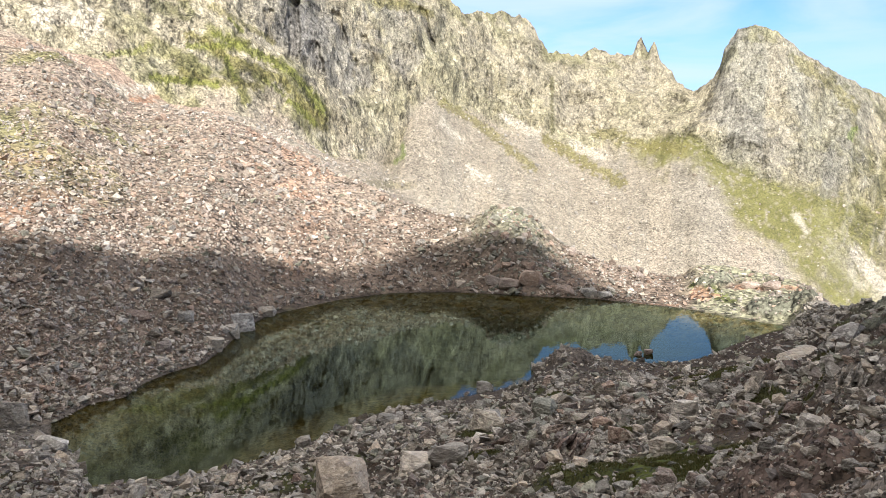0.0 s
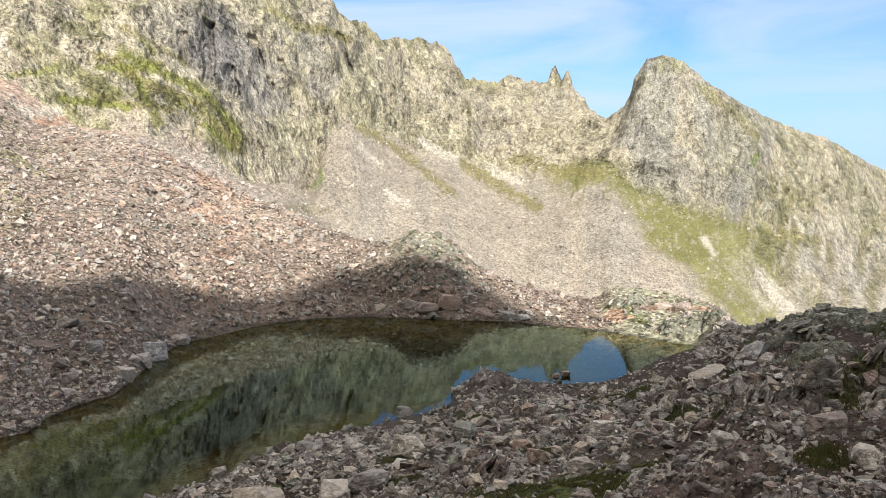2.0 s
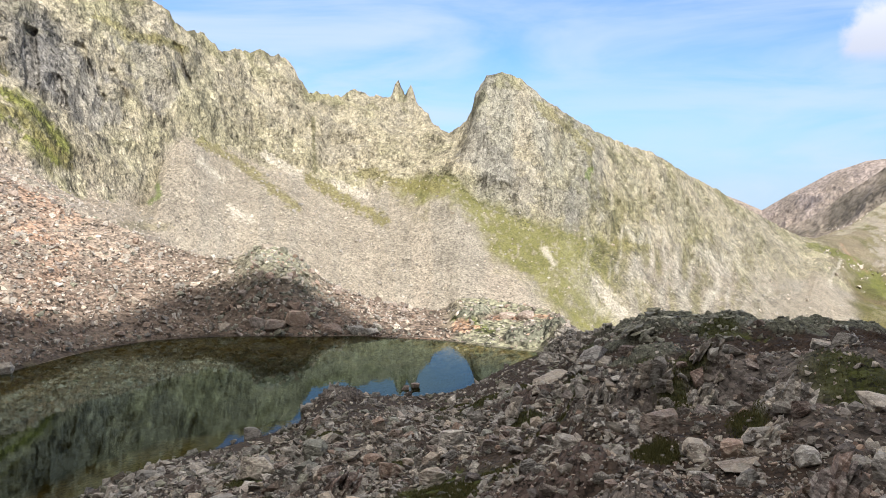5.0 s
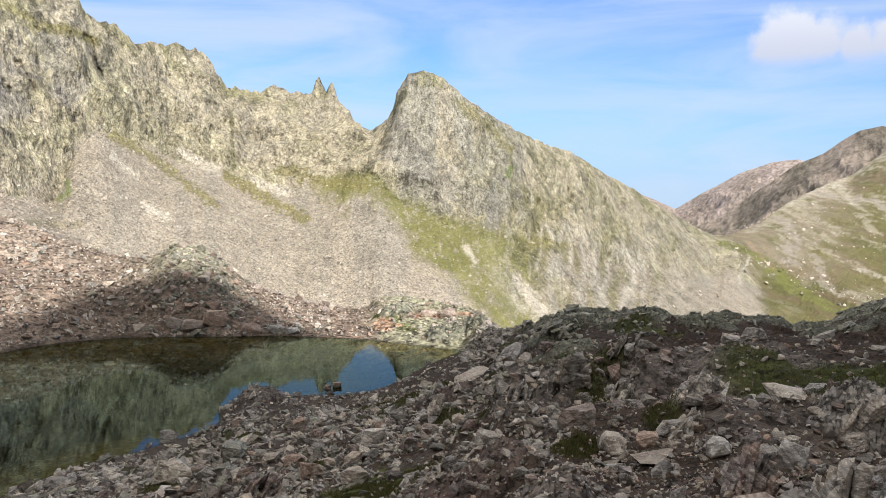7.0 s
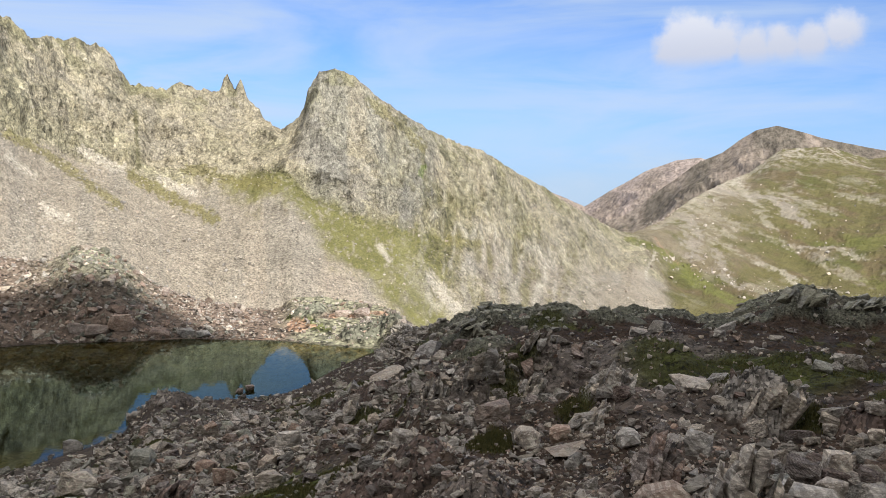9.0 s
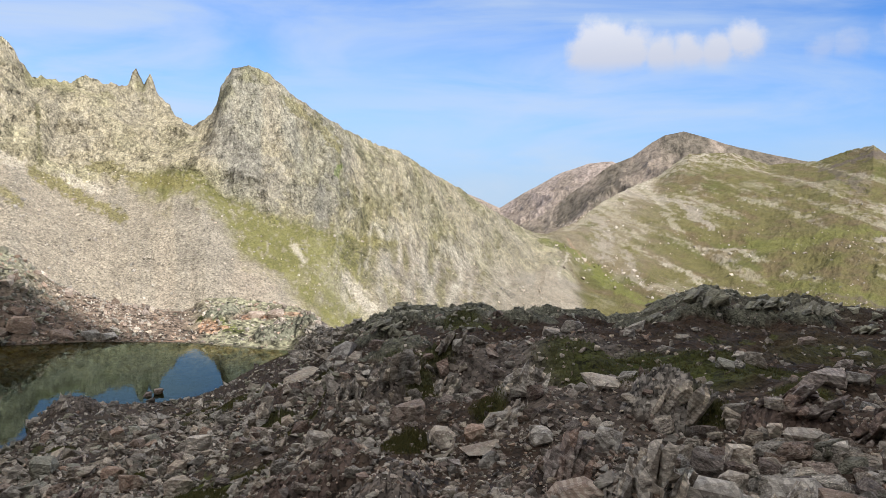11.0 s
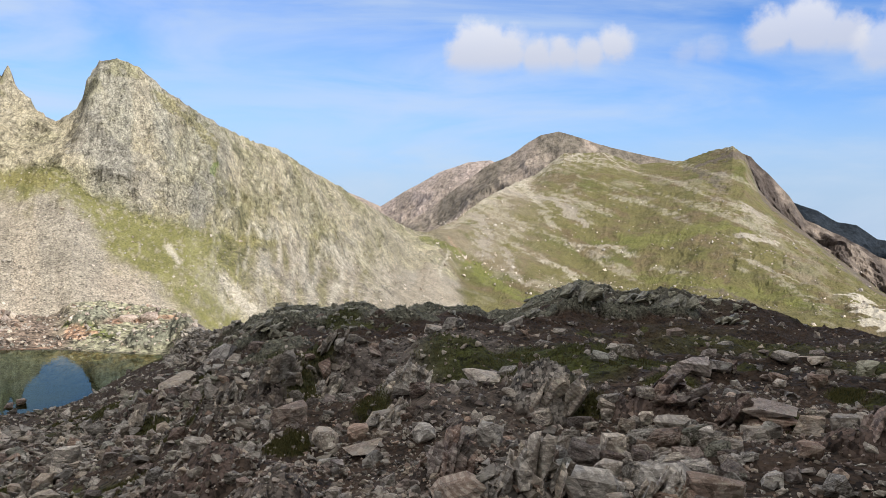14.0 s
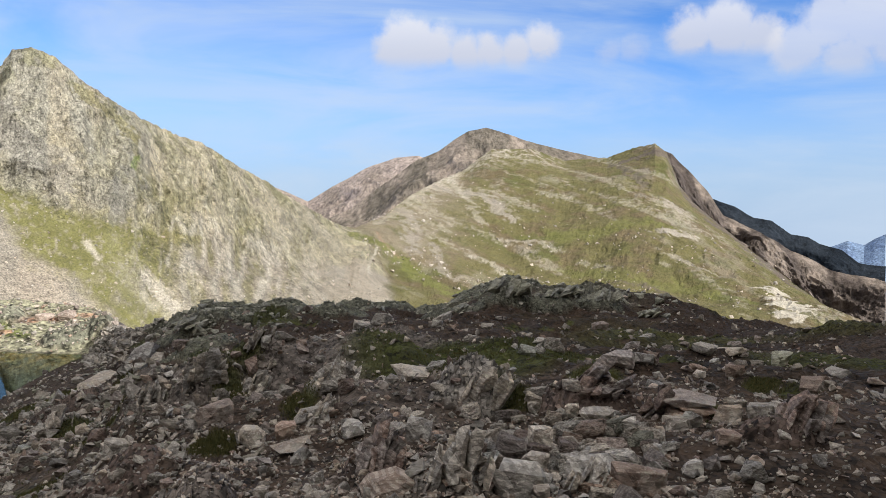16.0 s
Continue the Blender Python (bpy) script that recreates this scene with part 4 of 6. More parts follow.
STROKES.append((TINT_HEATH, 0.7, 0.2, [(9.2, 11.7, 8.9), (9.8, 10.3, 8.9), (10.3, 8.5, 9.2)]))
STROKES.append((TINT_BROWN, 0.8, 6.5, [(516.2, 687.1, 49.5), (533.7, 670.3, 55.8), (539.4, 655.7, 37.9), (545.1, 647.3, 18.9)]))
STROKES.append((TINT_BROWN, 0.6, 3.8, [(497.9, 698.9, 42.9), (489.5, 660, 37.2), (472.4, 611.8, 20.7)]))
STROKES.append((TINT_GRIT, 0.8, 4.4, [(465.2, 568.3, 6.2), (463.4, 544.8, -3.6)]))
STROKES.append((TINT_GRIT, 0.7, 3.5, [(396.5, 499.5, -12.9), (422.9, 496.8, -16.1)]))
STROKES.append((TINT_GRIT, 0.5, 2.2, [(373.5, 452.3, -26.6), (380.1, 432.1, -34.7)]))
STROKES.append((TINT_BROWN, 0.7, 2.2, [(318.7, 395.2, -44.7), (300.6, 351.8, -46.7)]))
STROKES.append((TINT_PALE, 0.6, 0.5, [(167.6, 462.8, -16.9), (157.2, 436.7, -19.9), (143.0, 407.6, -23.5), (134.5, 383.4, -25.5)]))
STROKES.append((TINT_RUST, 0.5, 0.7, [(176.3, 486.7, -10.8), (176.8, 475.2, -16.1), (177.2, 466.7, -19.7), (180.1, 460.4, -24.3)]))
STROKES.append((TINT_PALE, 0.7, 0.6, [(5.9, 231.0, 0.1), (7.0, 227.9, -1.3), (8.4, 223.7, -3.5)]))
STROKES.append((TINT_PALE, 0.8, 1.0, [(19.4, 229.6, -8.2), (21.4, 226.6, -11.3), (24.0, 222.2, -15.0), (26.5, 222.4, -16.5)]))
STROKES.append((TINT_LEDGE, 0.9, 0.9, [(-96.8, 133.4, 36.0), (-94.5, 144.6, 33.4), (-91.0, 149.8, 30.9), (-90.2, 155.5, 27.5), (-88.4, 158.6, 23.4)]))
STROKES.append((TINT_LEDGE, 0.9, 0.6, [(-97.5, 116.8, 26.4), (-95.4, 121.9, 26.3), (-92.2, 127.2, 26.0)]))
STROKES.append((TINT_LEDGE, 0.85, 0.6, [(-98.2, 127.3, 33.0), (-96.8, 132.4, 33.4), (-95.9, 139.6, 34.8)]))
STROKES.append((TINT_LEDGE, 0.85, 0.5, [(-95.0, 134.4, 31.6), (-91.4, 131.9, 27.2)]))
STROKES.append((TINT_LEDGE, 0.9, 0.7, [(-88.4, 145.3, 24.3), (-87.7, 149.9, 22.2), (-87.6, 153.9, 20.3)]))
STROKES.append((TINT_LEDGE, 0.8, 0.5, [(-98.4, 140.4, 39.9), (-97.4, 142.9, 37.9)]))
STROKES.append((TINT_LEDGE, 0.7, 0.6, [(-101.3, 110.8, 29.5), (-101.2, 116.2, 30.7), (-100.9, 121.1, 32.3)]))
STROKES.append((TINT_LEDGE, 0.7, 0.5, [(-91.1, 141.3, 28.1), (-89.4, 144.9, 25.5)]))
STROKES.append((TINT_PALE, 0.8, 2.0, [(-107.8, 103.4, 35.1), (-105.4, 108.4, 36.0), (-103.9, 111.2, 34.8)]))
STROKES.append((TINT_PALE, 0.6, 1.2, [(-86.6, 96.9, 22.4), (-95.6, 113.8, 24.1)]))
STROKES.append((TINT_RUST, 0.9, 0.8, [(-83.6, 95.4, 20.5), (-87.6, 104.1, 21.5)]))
STROKES.append((TINT_OLIVE, 0.6, 1.2, [(-58.5, 54.3, 11.6), (-56.6, 55.6, 11.4), (-55.5, 57.1, 10.6)]))
STROKES.append((TINT_RUST, 0.8, 0.6, [(-2.2, 78.6, 2.0), (0.2, 78.2, 2.0), (2.4, 77.6, 1.8)]))


def near_line(line, X, Y, Z):
    """How far each vertex lies from a line in space."""
    best = None
    for (ax, ay, az), (bx, by, bz) in zip(line[:-1], line[1:]):
        ux, uy, uz = bx - ax, by - ay, bz - az
        t = np.clip(((X - ax) * ux + (Y - ay) * uy + (Z - az) * uz) / max(1e-6, ux * ux + uy * uy + uz * uz), 0, 1)
        d = np.sqrt((X - ax - t * ux) ** 2 + (Y - ay - t * uy) ** 2 + (Z - az - t * uz) ** 2)
        best = d if best is None else np.minimum(best, d)
    return best


# turf in the hollows: x, y and reach
TURF = [(-1.1, 13.3, 1.1), (-1.2, 12.2, 0.8), (-1.5, 12.7, 0.6), (-2.6, 12.9, 0.7), (-5.7, 17.0, 0.5), (-1.6, 30.7, 1.1), (0.1, 19.3, 0.6), (-3.2, 35.1, 0.8), (0.0, 31.5, 0.9), (-5.6, 23.8, 0.5),
        (-7.1, 21.5, 0.7), (2.9, 14.8, 0.4), (0.3, 30.5, 1.2), (0.6, 15.9, 0.5), (-1.3, 29.2, 0.9), (1.7, 10.8, 0.25), (5.7, 10.2, 0.3), (10.4, 9.5, 0.3), (10.4, 10.3, 0.25),
        (7.5, 8.3, 0.3),
        (-1.1, 13.1, 0.9), (-1.4, 12.3, 0.7), (-2.3, 34.7, 0.5), (-3.5, 37.4, 0.4), (-0.2, 35.3, 0.35), (0.7, 15.8, 0.35), (1.7, 25.6, 0.5), (0.6, 29.6, 0.4), (1.8, 10.9, 0.25), (3.4, 17, 0.6), (7.5, 33.2, 0.9),
        (-1.2, 30.6, 0.35), (3.7, 25.8, 0.5), (-2.6, 17.6, 0.4), (5.6, 11.6, 0.6), (6.2, 14.5, 1.5), (7.7, 14.8, 1.2), (3.2, 12.2, 0.3), (2.5, 14.1, 0.35), (1.6, 10.9, 0.2), (9.2, 15.1, 1.2), (8.3, 12, 0.4)]


def zone_tints():
    """The ground's colour: rock, lichen, scree, rust, soil and turf, each with its patches, and some painted shade."""
    X, Y, Z, U, A = GX, GY, GZ, GU, GA
    n1 = fbm(X / 14, Y / 14, Z / 14, 4, 101)
    n2 = fbm(X / 4, Y / 4, Z / 4, 4, 103)
    n3 = fbm(X / 40, Y / 40, Z / 40, 3, 107)
    flow = fbm(np.radians(A) * 60, U * 1.5, 0 * X, 4, 109)          # streaks down the slopes
    flat = np.ones_like(X)[..., None]

    def paint(col, rgb, w):
        w = np.clip(w, 0, 1)[..., None]
        return col * (1 - w) + np.array(rgb) * w

    col = flat * np.array((0.22, 0.195, 0.175))
    # spur: grey rock with brown heath and turf in the hollows
    spur = smooth(4.6, 4.2, U)
    col = paint(col, (0.17, 0.145, 0.13), spur * smooth(-0.2, 0.5, n2))
    soil = spur * np.interp(A, [2, 12, 34, 44], [1, 0.8, 0.6, 0.2]) * smooth(0.3, 0.8, U)
    col = paint(col, (0.068, 0.048, 0.037), soil * 0.95)
    col = paint(col, (0.13, 0.11, 0.098), soil * smooth(0.25, 0.5, n2) * 0.7)
    col = paint(col, (0.24, 0.215, 0.20), soil * smooth(0.25, 0.6, G_slab) * 0.6)
    col = paint(col, (0.05, 0.035, 0.026), spur * smooth(0.0, 0.25, n1 + 0.4 * n2 - 0.6 * G_slab) * smooth(0.9, 1.1, U))
    col = paint(col, (0.07, 0.08, 0.024), spur * smooth(0.16, 0.34, n2 * 0.7 + n1 * 0.6 - 0.5 * G_slab) * 0.8)
    plateau = smooth(-10, -17, A) * smooth(1.72, 1.95, U + 0.1 * n1) * smooth(3.9, 3.55, U)
    col = paint(col, (0.06, 0.040, 0.029), plateau * smooth(-0.6, -0.15, n2 + 0.5 * n1) * 0.95)
    col = paint(col, (0.085, 0.085, 0.035), plateau * smooth(0.02, 0.2, n1))
    # lichened rock along the spur's brow
    brow = spur * smooth(-4, -7, A) * smooth(3.35, 3.7, U + 0.25 * n2) * smooth(-40, -30, A)
    col = paint(col, (0.19, 0.195, 0.155), brow * smooth(-0.6, -0.1, n2 + 0.3 * n1))
    col = paint(col, (0.09, 0.09, 0.07), brow * smooth(0.15, 0.4, n2) * 0.8)
    # bed of the tarn: silt, darkened with depth for the light lost in water
    bed = (U > 2) & (U < 4) & (A > -1.4) & (A < 46)
    deep = smooth(-0.5, -2.0, Z)
    col = np.where(bed[..., None], paint(flat * np.array((0.33, 0.265, 0.165)), (0.045, 0.044, 0.016), deep), col)
    # boulder slope beyond the water: pinkish brown, with rusty and pale spots, and thin turf towards its top
    mor = smooth(3.98, 4.05, U) * smooth(5.35, 5.1, U) * smooth(-4, -1, A)
    col = paint(col, (0.193, 0.15, 0.122), mor)
    col = paint(col, (0.246, 0.193, 0.156), mor * smooth(0.1, 0.4, n2))
    slope = mor * smooth(20, 26, A)
    col = paint(col, (0.292, 0.24, 0.199), slope * smooth(4.35, 4.75, U))
    col = paint(col, (0.421, 0.252, 0.17), slope * smooth(0.2, 0.5, n1 + 0.3 * n2) * 0.5)
    col = paint(col, (0.234, 0.222, 0.117), slope * smooth(37, 43, A) * smooth(0.0, 0.3, n1) * smooth(4.3, 4.6, U))
    dome = mor * np.exp(-((A - 16.6) / 2.6) ** 2) * smooth(4.3, 4.7, U)
    col = paint(col, (0.281, 0.287, 0.211), dome * 0.9)
    col = paint(col, (0.304, 0.304, 0.216), mor * smooth(6, 3, A) * smooth(-0.45, 0.0, n2) * 0.9)
    # scree under the walls
    lean_a = A + (9 - U) * 2.2 + 1.2 * n1                           # the wall's foot runs out slantwise under the grass hill
    scree = smooth(5.2, 5.6, U) * smooth(8.12, 7.92, U + 0.16 * flow + 0.14 * n1) * smooth(-18.6, -17.4, lean_a)
    col = paint(col, (0.333, 0.295, 0.241), scree)
    col = paint(col, (0.302, 0.274, 0.23), scree * smooth(-0.05, 0.3, flow))
    col = paint(col, (0.374, 0.325, 0.271), scree * smooth(0.05, 0.4, n3 - flow * 0.2) * 0.7)
    col = paint(col, (0.386, 0.292, 0.234), scree * smooth(26, 32, A) * smooth(-0.3, 0.3, n1))
    col = paint(col, (0.40, 0.30, 0.235), scree * smooth(7.2, 6.5, U) * smooth(16, 11, A) * smooth(-5, -1, A) * smooth(-0.15, 0.3, n1 + 0.5 * n2) * 0.6)
    # crags: grey-green with yellow lichen, pale scars, and the shade of clefts painted in
    wall = smooth(7.92, 8.12, U + 0.16 * flow + 0.14 * n1) * smooth(-18.6, -17.4, lean_a)
    col = paint(col, (0.404, 0.363, 0.267), wall)
    col = paint(col, (0.398, 0.372, 0.263), wall * smooth(0.0, 0.35, n1) * 0.7)
    col = paint(col, (0.351, 0.322, 0.263), wall * smooth(0.0, 0.4, n2 - n1) * 0.6)
    col = paint(col, (0.491, 0.445, 0.333), wall * smooth(0.35, 0.6, n2) * 0.6)
    # hollows between the ribs, darkened in the tint to deepen their shading
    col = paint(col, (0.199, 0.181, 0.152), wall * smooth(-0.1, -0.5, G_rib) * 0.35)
    arc = np.radians(A) * np.interp(A, [-60, -20, 0, 60], [500, 450, 260, 200])
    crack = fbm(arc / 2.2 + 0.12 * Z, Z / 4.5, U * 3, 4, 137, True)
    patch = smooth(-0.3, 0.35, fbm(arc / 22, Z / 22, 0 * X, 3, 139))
    # dark lines painted for the shade inside cracks
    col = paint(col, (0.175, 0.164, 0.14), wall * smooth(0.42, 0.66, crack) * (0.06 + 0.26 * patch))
    fleck = value_noise(arc * 1.1, Z * 1.1, U * 20, 141)
    col = paint(col, (0.585, 0.538, 0.45), np.maximum(wall, scree * 0.35) * smooth(0.30, 0.6, fleck) * 0.22)
    col = paint(col, (0.199, 0.181, 0.152), np.maximum(wall * 0.8, scree * 0.2) * smooth(-0.35, -0.65, fleck) * 0.25)
    peak = wall * smooth(4.2, 2.5, A) * smooth(-7, -4, A)
    col = paint(col, (0.333, 0.318, 0.263), peak * smooth(-0.3, 0.3, fbm(np.radians(A) * 50, U * 2, 0 * X, 3, 131)))
    # dark cliff: its greyer rock and the shade of its recesses, in one tint
    cleft_shade = wall * np.exp(-((A - 30.5) / 2.2) ** 2) * smooth(8.25, 8.35, U) * smooth(8.75, 8.6, U)
    col = paint(col, (0.175, 0.17, 0.164), cleft_shade * 0.85)
    # turf: ledges of the buttress, the band under the col and the peak, the grass hill
    ledges = smooth(0.12, 0.34, 0.7 * n1 + 0.6 * n2 + 0.35 * G_ledge) * wall
    turf = ledges * (0.16 + 0.8 * np.exp(-((A - 35) / 6) ** 2) * smooth(8.7, 8.2, U) + 0.35 * smooth(8.7, 8.95, U))
    low = np.interp(A, [-14, -6.3, -3.6, -0.5, 2.5, 5, 8, 10], [7.2, 6.95, 7.05, 7.3, 7.56, 7.74, 7.86, 8.0]) + 0.16 * flow
    band = smooth(low - 0.14, low + 0.14, U + 0.12 * n2) * smooth(8.12, 7.98, U + 0.08 * n1) * smooth(10, 7, A) * smooth(-8.5, -5, A)
    turf = np.maximum(turf, band * (0.55 + 0.45 * smooth(-0.5, 0.1, n1 + 0.8 * n2)) * (1 - 0.5 * smooth(0.25, 0.5, fleck)))
    col = paint(col, (0.183, 0.178, 0.072), turf)
    lower = smooth(-2.0, -5, A) * smooth(-20, -15, A) * smooth(7.15, 7.5, U) * smooth(8.15, 7.8, U)
    col = paint(col, (0.45, 0.42, 0.36), lower * smooth(0.0, 0.35, flow + 0.7 * n2) * 0.3)
    rill = 0.5 - ribs_of_foot(X, U, A) + 0.3 * n2 - 0.2           # furrows down the peak's foot
    foot = smooth(-3.0, -5.5, A) * smooth(-17, -13, A) * smooth(7.1, 7.4, U) * smooth(8.6, 8.2, U)
    flank_rock = smooth(-3.0, -5.0, A) * smooth(-18.5, -15.5, A) * smooth(7.2, 7.6, U) * smooth(9.05, 8.92, U)
    lines = fbm(np.radians(A) * 200 + 2.5 * n1 + 1.0 * n2 + 2.0 * (U - 8), U * 6, 0 * X, 4, 149, True)
    col = paint(col, (0.48, 0.445, 0.37), flank_rock * smooth(-0.1, -0.45, lines) * 0.4)
    col = paint(col, (0.16, 0.15, 0.095), flank_rock * smooth(0.30, 0.62, lines) * (0.25 + 0.4 * smooth(-0.2, 0.3, n1)))
    col = paint(col, (0.19, 0.178, 0.085), foot * smooth(0.0, 0.35, rill) * 0.6)
    col = paint(col, (0.47, 0.44, 0.375), foot * smooth(-0.1, -0.45, rill) * 0.55)
    hill = smooth(-17.4, -18.6, lean_a) * smooth(5.5, 6.2, U) * smooth(9.8, 9.4, U)
    col = paint(col, (0.138, 0.125, 0.054), hill)
    col = paint(col, (0.105, 0.106, 0.038), hill * smooth(-0.1, 0.3, n3))
    col = paint(col, (0.145, 0.112, 0.066), hill * smooth(-0.1, 0.35, n1 + 0.4 * n3) * 0.85)
    bare = hill * smooth(0.20, 0.36, fbm(np.radians(A) * 30 + U * 3.4, U * 9 - np.radians(A) * 14, 0 * X, 6, 151) + 0.35 * n2 + 0.25 * n3) * smooth(7.2, 7.8, U)
    col = paint(col, (0.36, 0.325, 0.26), bare * 0.28)
    # beds of rock that crop out slantwise across the hill
    side, up = -np.radians(A) * 560, Z
    bedding = fbm((side * 0.9 - up * 0.42) / 50, (side * 0.42 + up * 0.9) / 6.5, 0 * X, 5, 157) + 0.3 * n3 + 0.25 * n2
    flank = smooth(-28, -23, A) * smooth(7.9, 8.3, U)
    col = paint(col, (0.25, 0.215, 0.16), hill * flank * smooth(-0.5, 0.2, n1) * 0.7)
    col = paint(col, (0.43, 0.39, 0.32), hill * smooth(0.20, 0.34, bedding + 0.12 * flank) * smooth(-0.35, 0.25, n2 + 0.5 * fleck) * smooth(7.5, 8.0, U) * 0.42)
    rim = hill * smooth(8.75, 8.95, U) * smooth(-22, -24, A) * smooth(-34, -30, A)
    col = paint(col, (0.42, 0.38, 0.32), rim * smooth(-0.1, 0.3, n2) * 0.8)
    # scars, gullies, painted cleft shade, streaks of turf and rust with ragged edges
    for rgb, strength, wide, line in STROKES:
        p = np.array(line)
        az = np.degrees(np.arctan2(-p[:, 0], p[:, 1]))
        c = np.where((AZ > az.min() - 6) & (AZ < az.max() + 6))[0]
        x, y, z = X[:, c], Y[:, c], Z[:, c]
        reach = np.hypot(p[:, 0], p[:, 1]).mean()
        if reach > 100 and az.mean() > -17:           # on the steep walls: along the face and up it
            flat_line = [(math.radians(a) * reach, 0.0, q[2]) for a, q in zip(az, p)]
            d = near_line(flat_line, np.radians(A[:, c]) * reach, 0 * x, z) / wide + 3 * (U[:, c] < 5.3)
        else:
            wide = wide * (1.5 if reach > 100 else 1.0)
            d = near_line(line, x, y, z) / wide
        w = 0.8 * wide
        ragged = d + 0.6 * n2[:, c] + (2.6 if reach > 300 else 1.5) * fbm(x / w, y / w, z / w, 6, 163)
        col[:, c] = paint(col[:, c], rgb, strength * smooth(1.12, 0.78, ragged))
    for rock in BEDROCK:
        c, mask, across, away = bed_mask(X, Y, A, rock)
        grain = fbm((across * 1.9 + away * 0.6 + Z[:, c]) / (0.05 + 0.05 * rock[2]), across, away, 3, 91)
        col[:, c] = paint(col[:, c], rock[5], smooth(0.0, 0.25, mask) * 0.9)
        col[:, c] = paint(col[:, c], (0.07, 0.06, 0.055), smooth(0.0, 0.2, mask) * smooth(0.1, 0.5, grain) * 0.5)
    for tx, ty, r in TURF:
        c = np.where(np.abs(AZ - math.degrees(math.atan2(-tx, ty))) < 12)[0]
        away = np.hypot(X[:, c] - tx, (Y[:, c] - ty) / 1.3) / r + 0.5 * n2[:, c]
        col[:, c] = paint(col[:, c], (0.064, 0.074, 0.022), 0.85 * smooth(1.15, 0.7, away))
    # the ridge at the back of the spot
    col = paint(col, (0.22, 0.20, 0.165), smooth(62, 70, np.abs(A)) * (U > 3))
    stony = np.clip(0.6 + 0.4 * np.maximum(np.maximum(mor, -0.25 * scree), spur * 0.5) - 0.5 * turf - hill * 0.5, 0, 1)
    calm = np.clip(np.maximum(np.maximum(scree, 0.92 * hill), 0.85 * mor), 0, 1) * (1 - 0.85 * flank_rock)
    return np.clip(col, 0, 1), stony, calm


TINT, STONY, CALM = zone_tints()


def grid_mesh(name, X, Y, Z, closed=False, flip=False):
    rows, cols = X.shape
    me = bpy.data.meshes.new(name)
    v = np.stack([X, Y, Z], -1).reshape(-1, 3).astype(np.float32)
    i = np.arange(rows - 1)[:, None] * cols
    j = np.arange(cols - 1)[None, :]
    q = np.stack([i + j, i + j + 1, i + cols + j + 1, i + cols + j], -1).reshape(-1, 4)
    if flip:
        q = q[:, ::-1]
    me.vertices.add(len(v))
    me.vertices.foreach_set("co", v.ravel())
    me.loops.add(q.size)
    me.loops.foreach_set("vertex_index", q.ravel().astype(np.int32))
    me.polygons.add(len(q))
    me.polygons.foreach_set("loop_start", (np.arange(len(q)) * 4).astype(np.int32))
    me.polygons.foreach_set("loop_total", np.full(len(q), 4, np.int32))
    me.update(calc_edges=True)
    me.shade_flat()
    return me


def color_layer(me, name, rgb):
    layer = me.attributes.new(name, "FLOAT_COLOR", "POINT")
    rgba = np.concatenate([rgb.reshape(-1, 3), np.ones((rgb.size // 3, 1))], 1)
    layer.data.foreach_set("color", rgba.ravel().astype(np.float32))


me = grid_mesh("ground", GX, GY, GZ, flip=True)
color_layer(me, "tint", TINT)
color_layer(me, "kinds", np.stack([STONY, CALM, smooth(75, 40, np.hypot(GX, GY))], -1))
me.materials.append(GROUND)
ground = tagged(new("ground", me), "stony mountain ground with scree, crags, turf and boulders round a tarn", "ground", kind="structure")


def height(x, y):
    """The ground's height under a spot within sixty metres or so, by the nearest column of the sheet."""
    az = math.degrees(math.atan2(-x, y))
    c = int(np.argmin(np.abs(AZ - az)))
    r = np.hypot(GX[:400, c], GY[:400, c])
    k = np.maximum.accumulate(r)
    return float(np.interp(math.hypot(x, y), k, GZ[:400, c]))


# ---- the tarn ----
def build_water():
    bm = bmesh.new()
    outline = []
    for a in np.arange(46.5, -2.0, -0.4):
        d = float(np.interp(a, AZ, shore_n)) - 2.5
        outline.append((-math.sin(radians(a)) * d, math.cos(radians(a)) * d))
    for a in np.arange(-2.0, 46.5, 0.4):
        d = float(np.interp(a, AZ, shore_f)) + 1.0
        outline.append((-math.sin(radians(a)) * d, math.cos(radians(a)) * d))
    bm.faces.new([bm.verts.new((x, y, 0.0)) for x, y in outline])
    bmesh.ops.triangulate(bm, faces=bm.faces[:])
    me = bpy.data.meshes.new("water")
    bm.to_mesh(me)
    bm.free()
    me.materials.append(WATER)
    ob = tagged(new("water", me), "still dark green mountain tarn that mirrors the ridge", "lake", kind="structure")
    ob.visible_shadow = False


build_water()

# ---- the far mountains ----


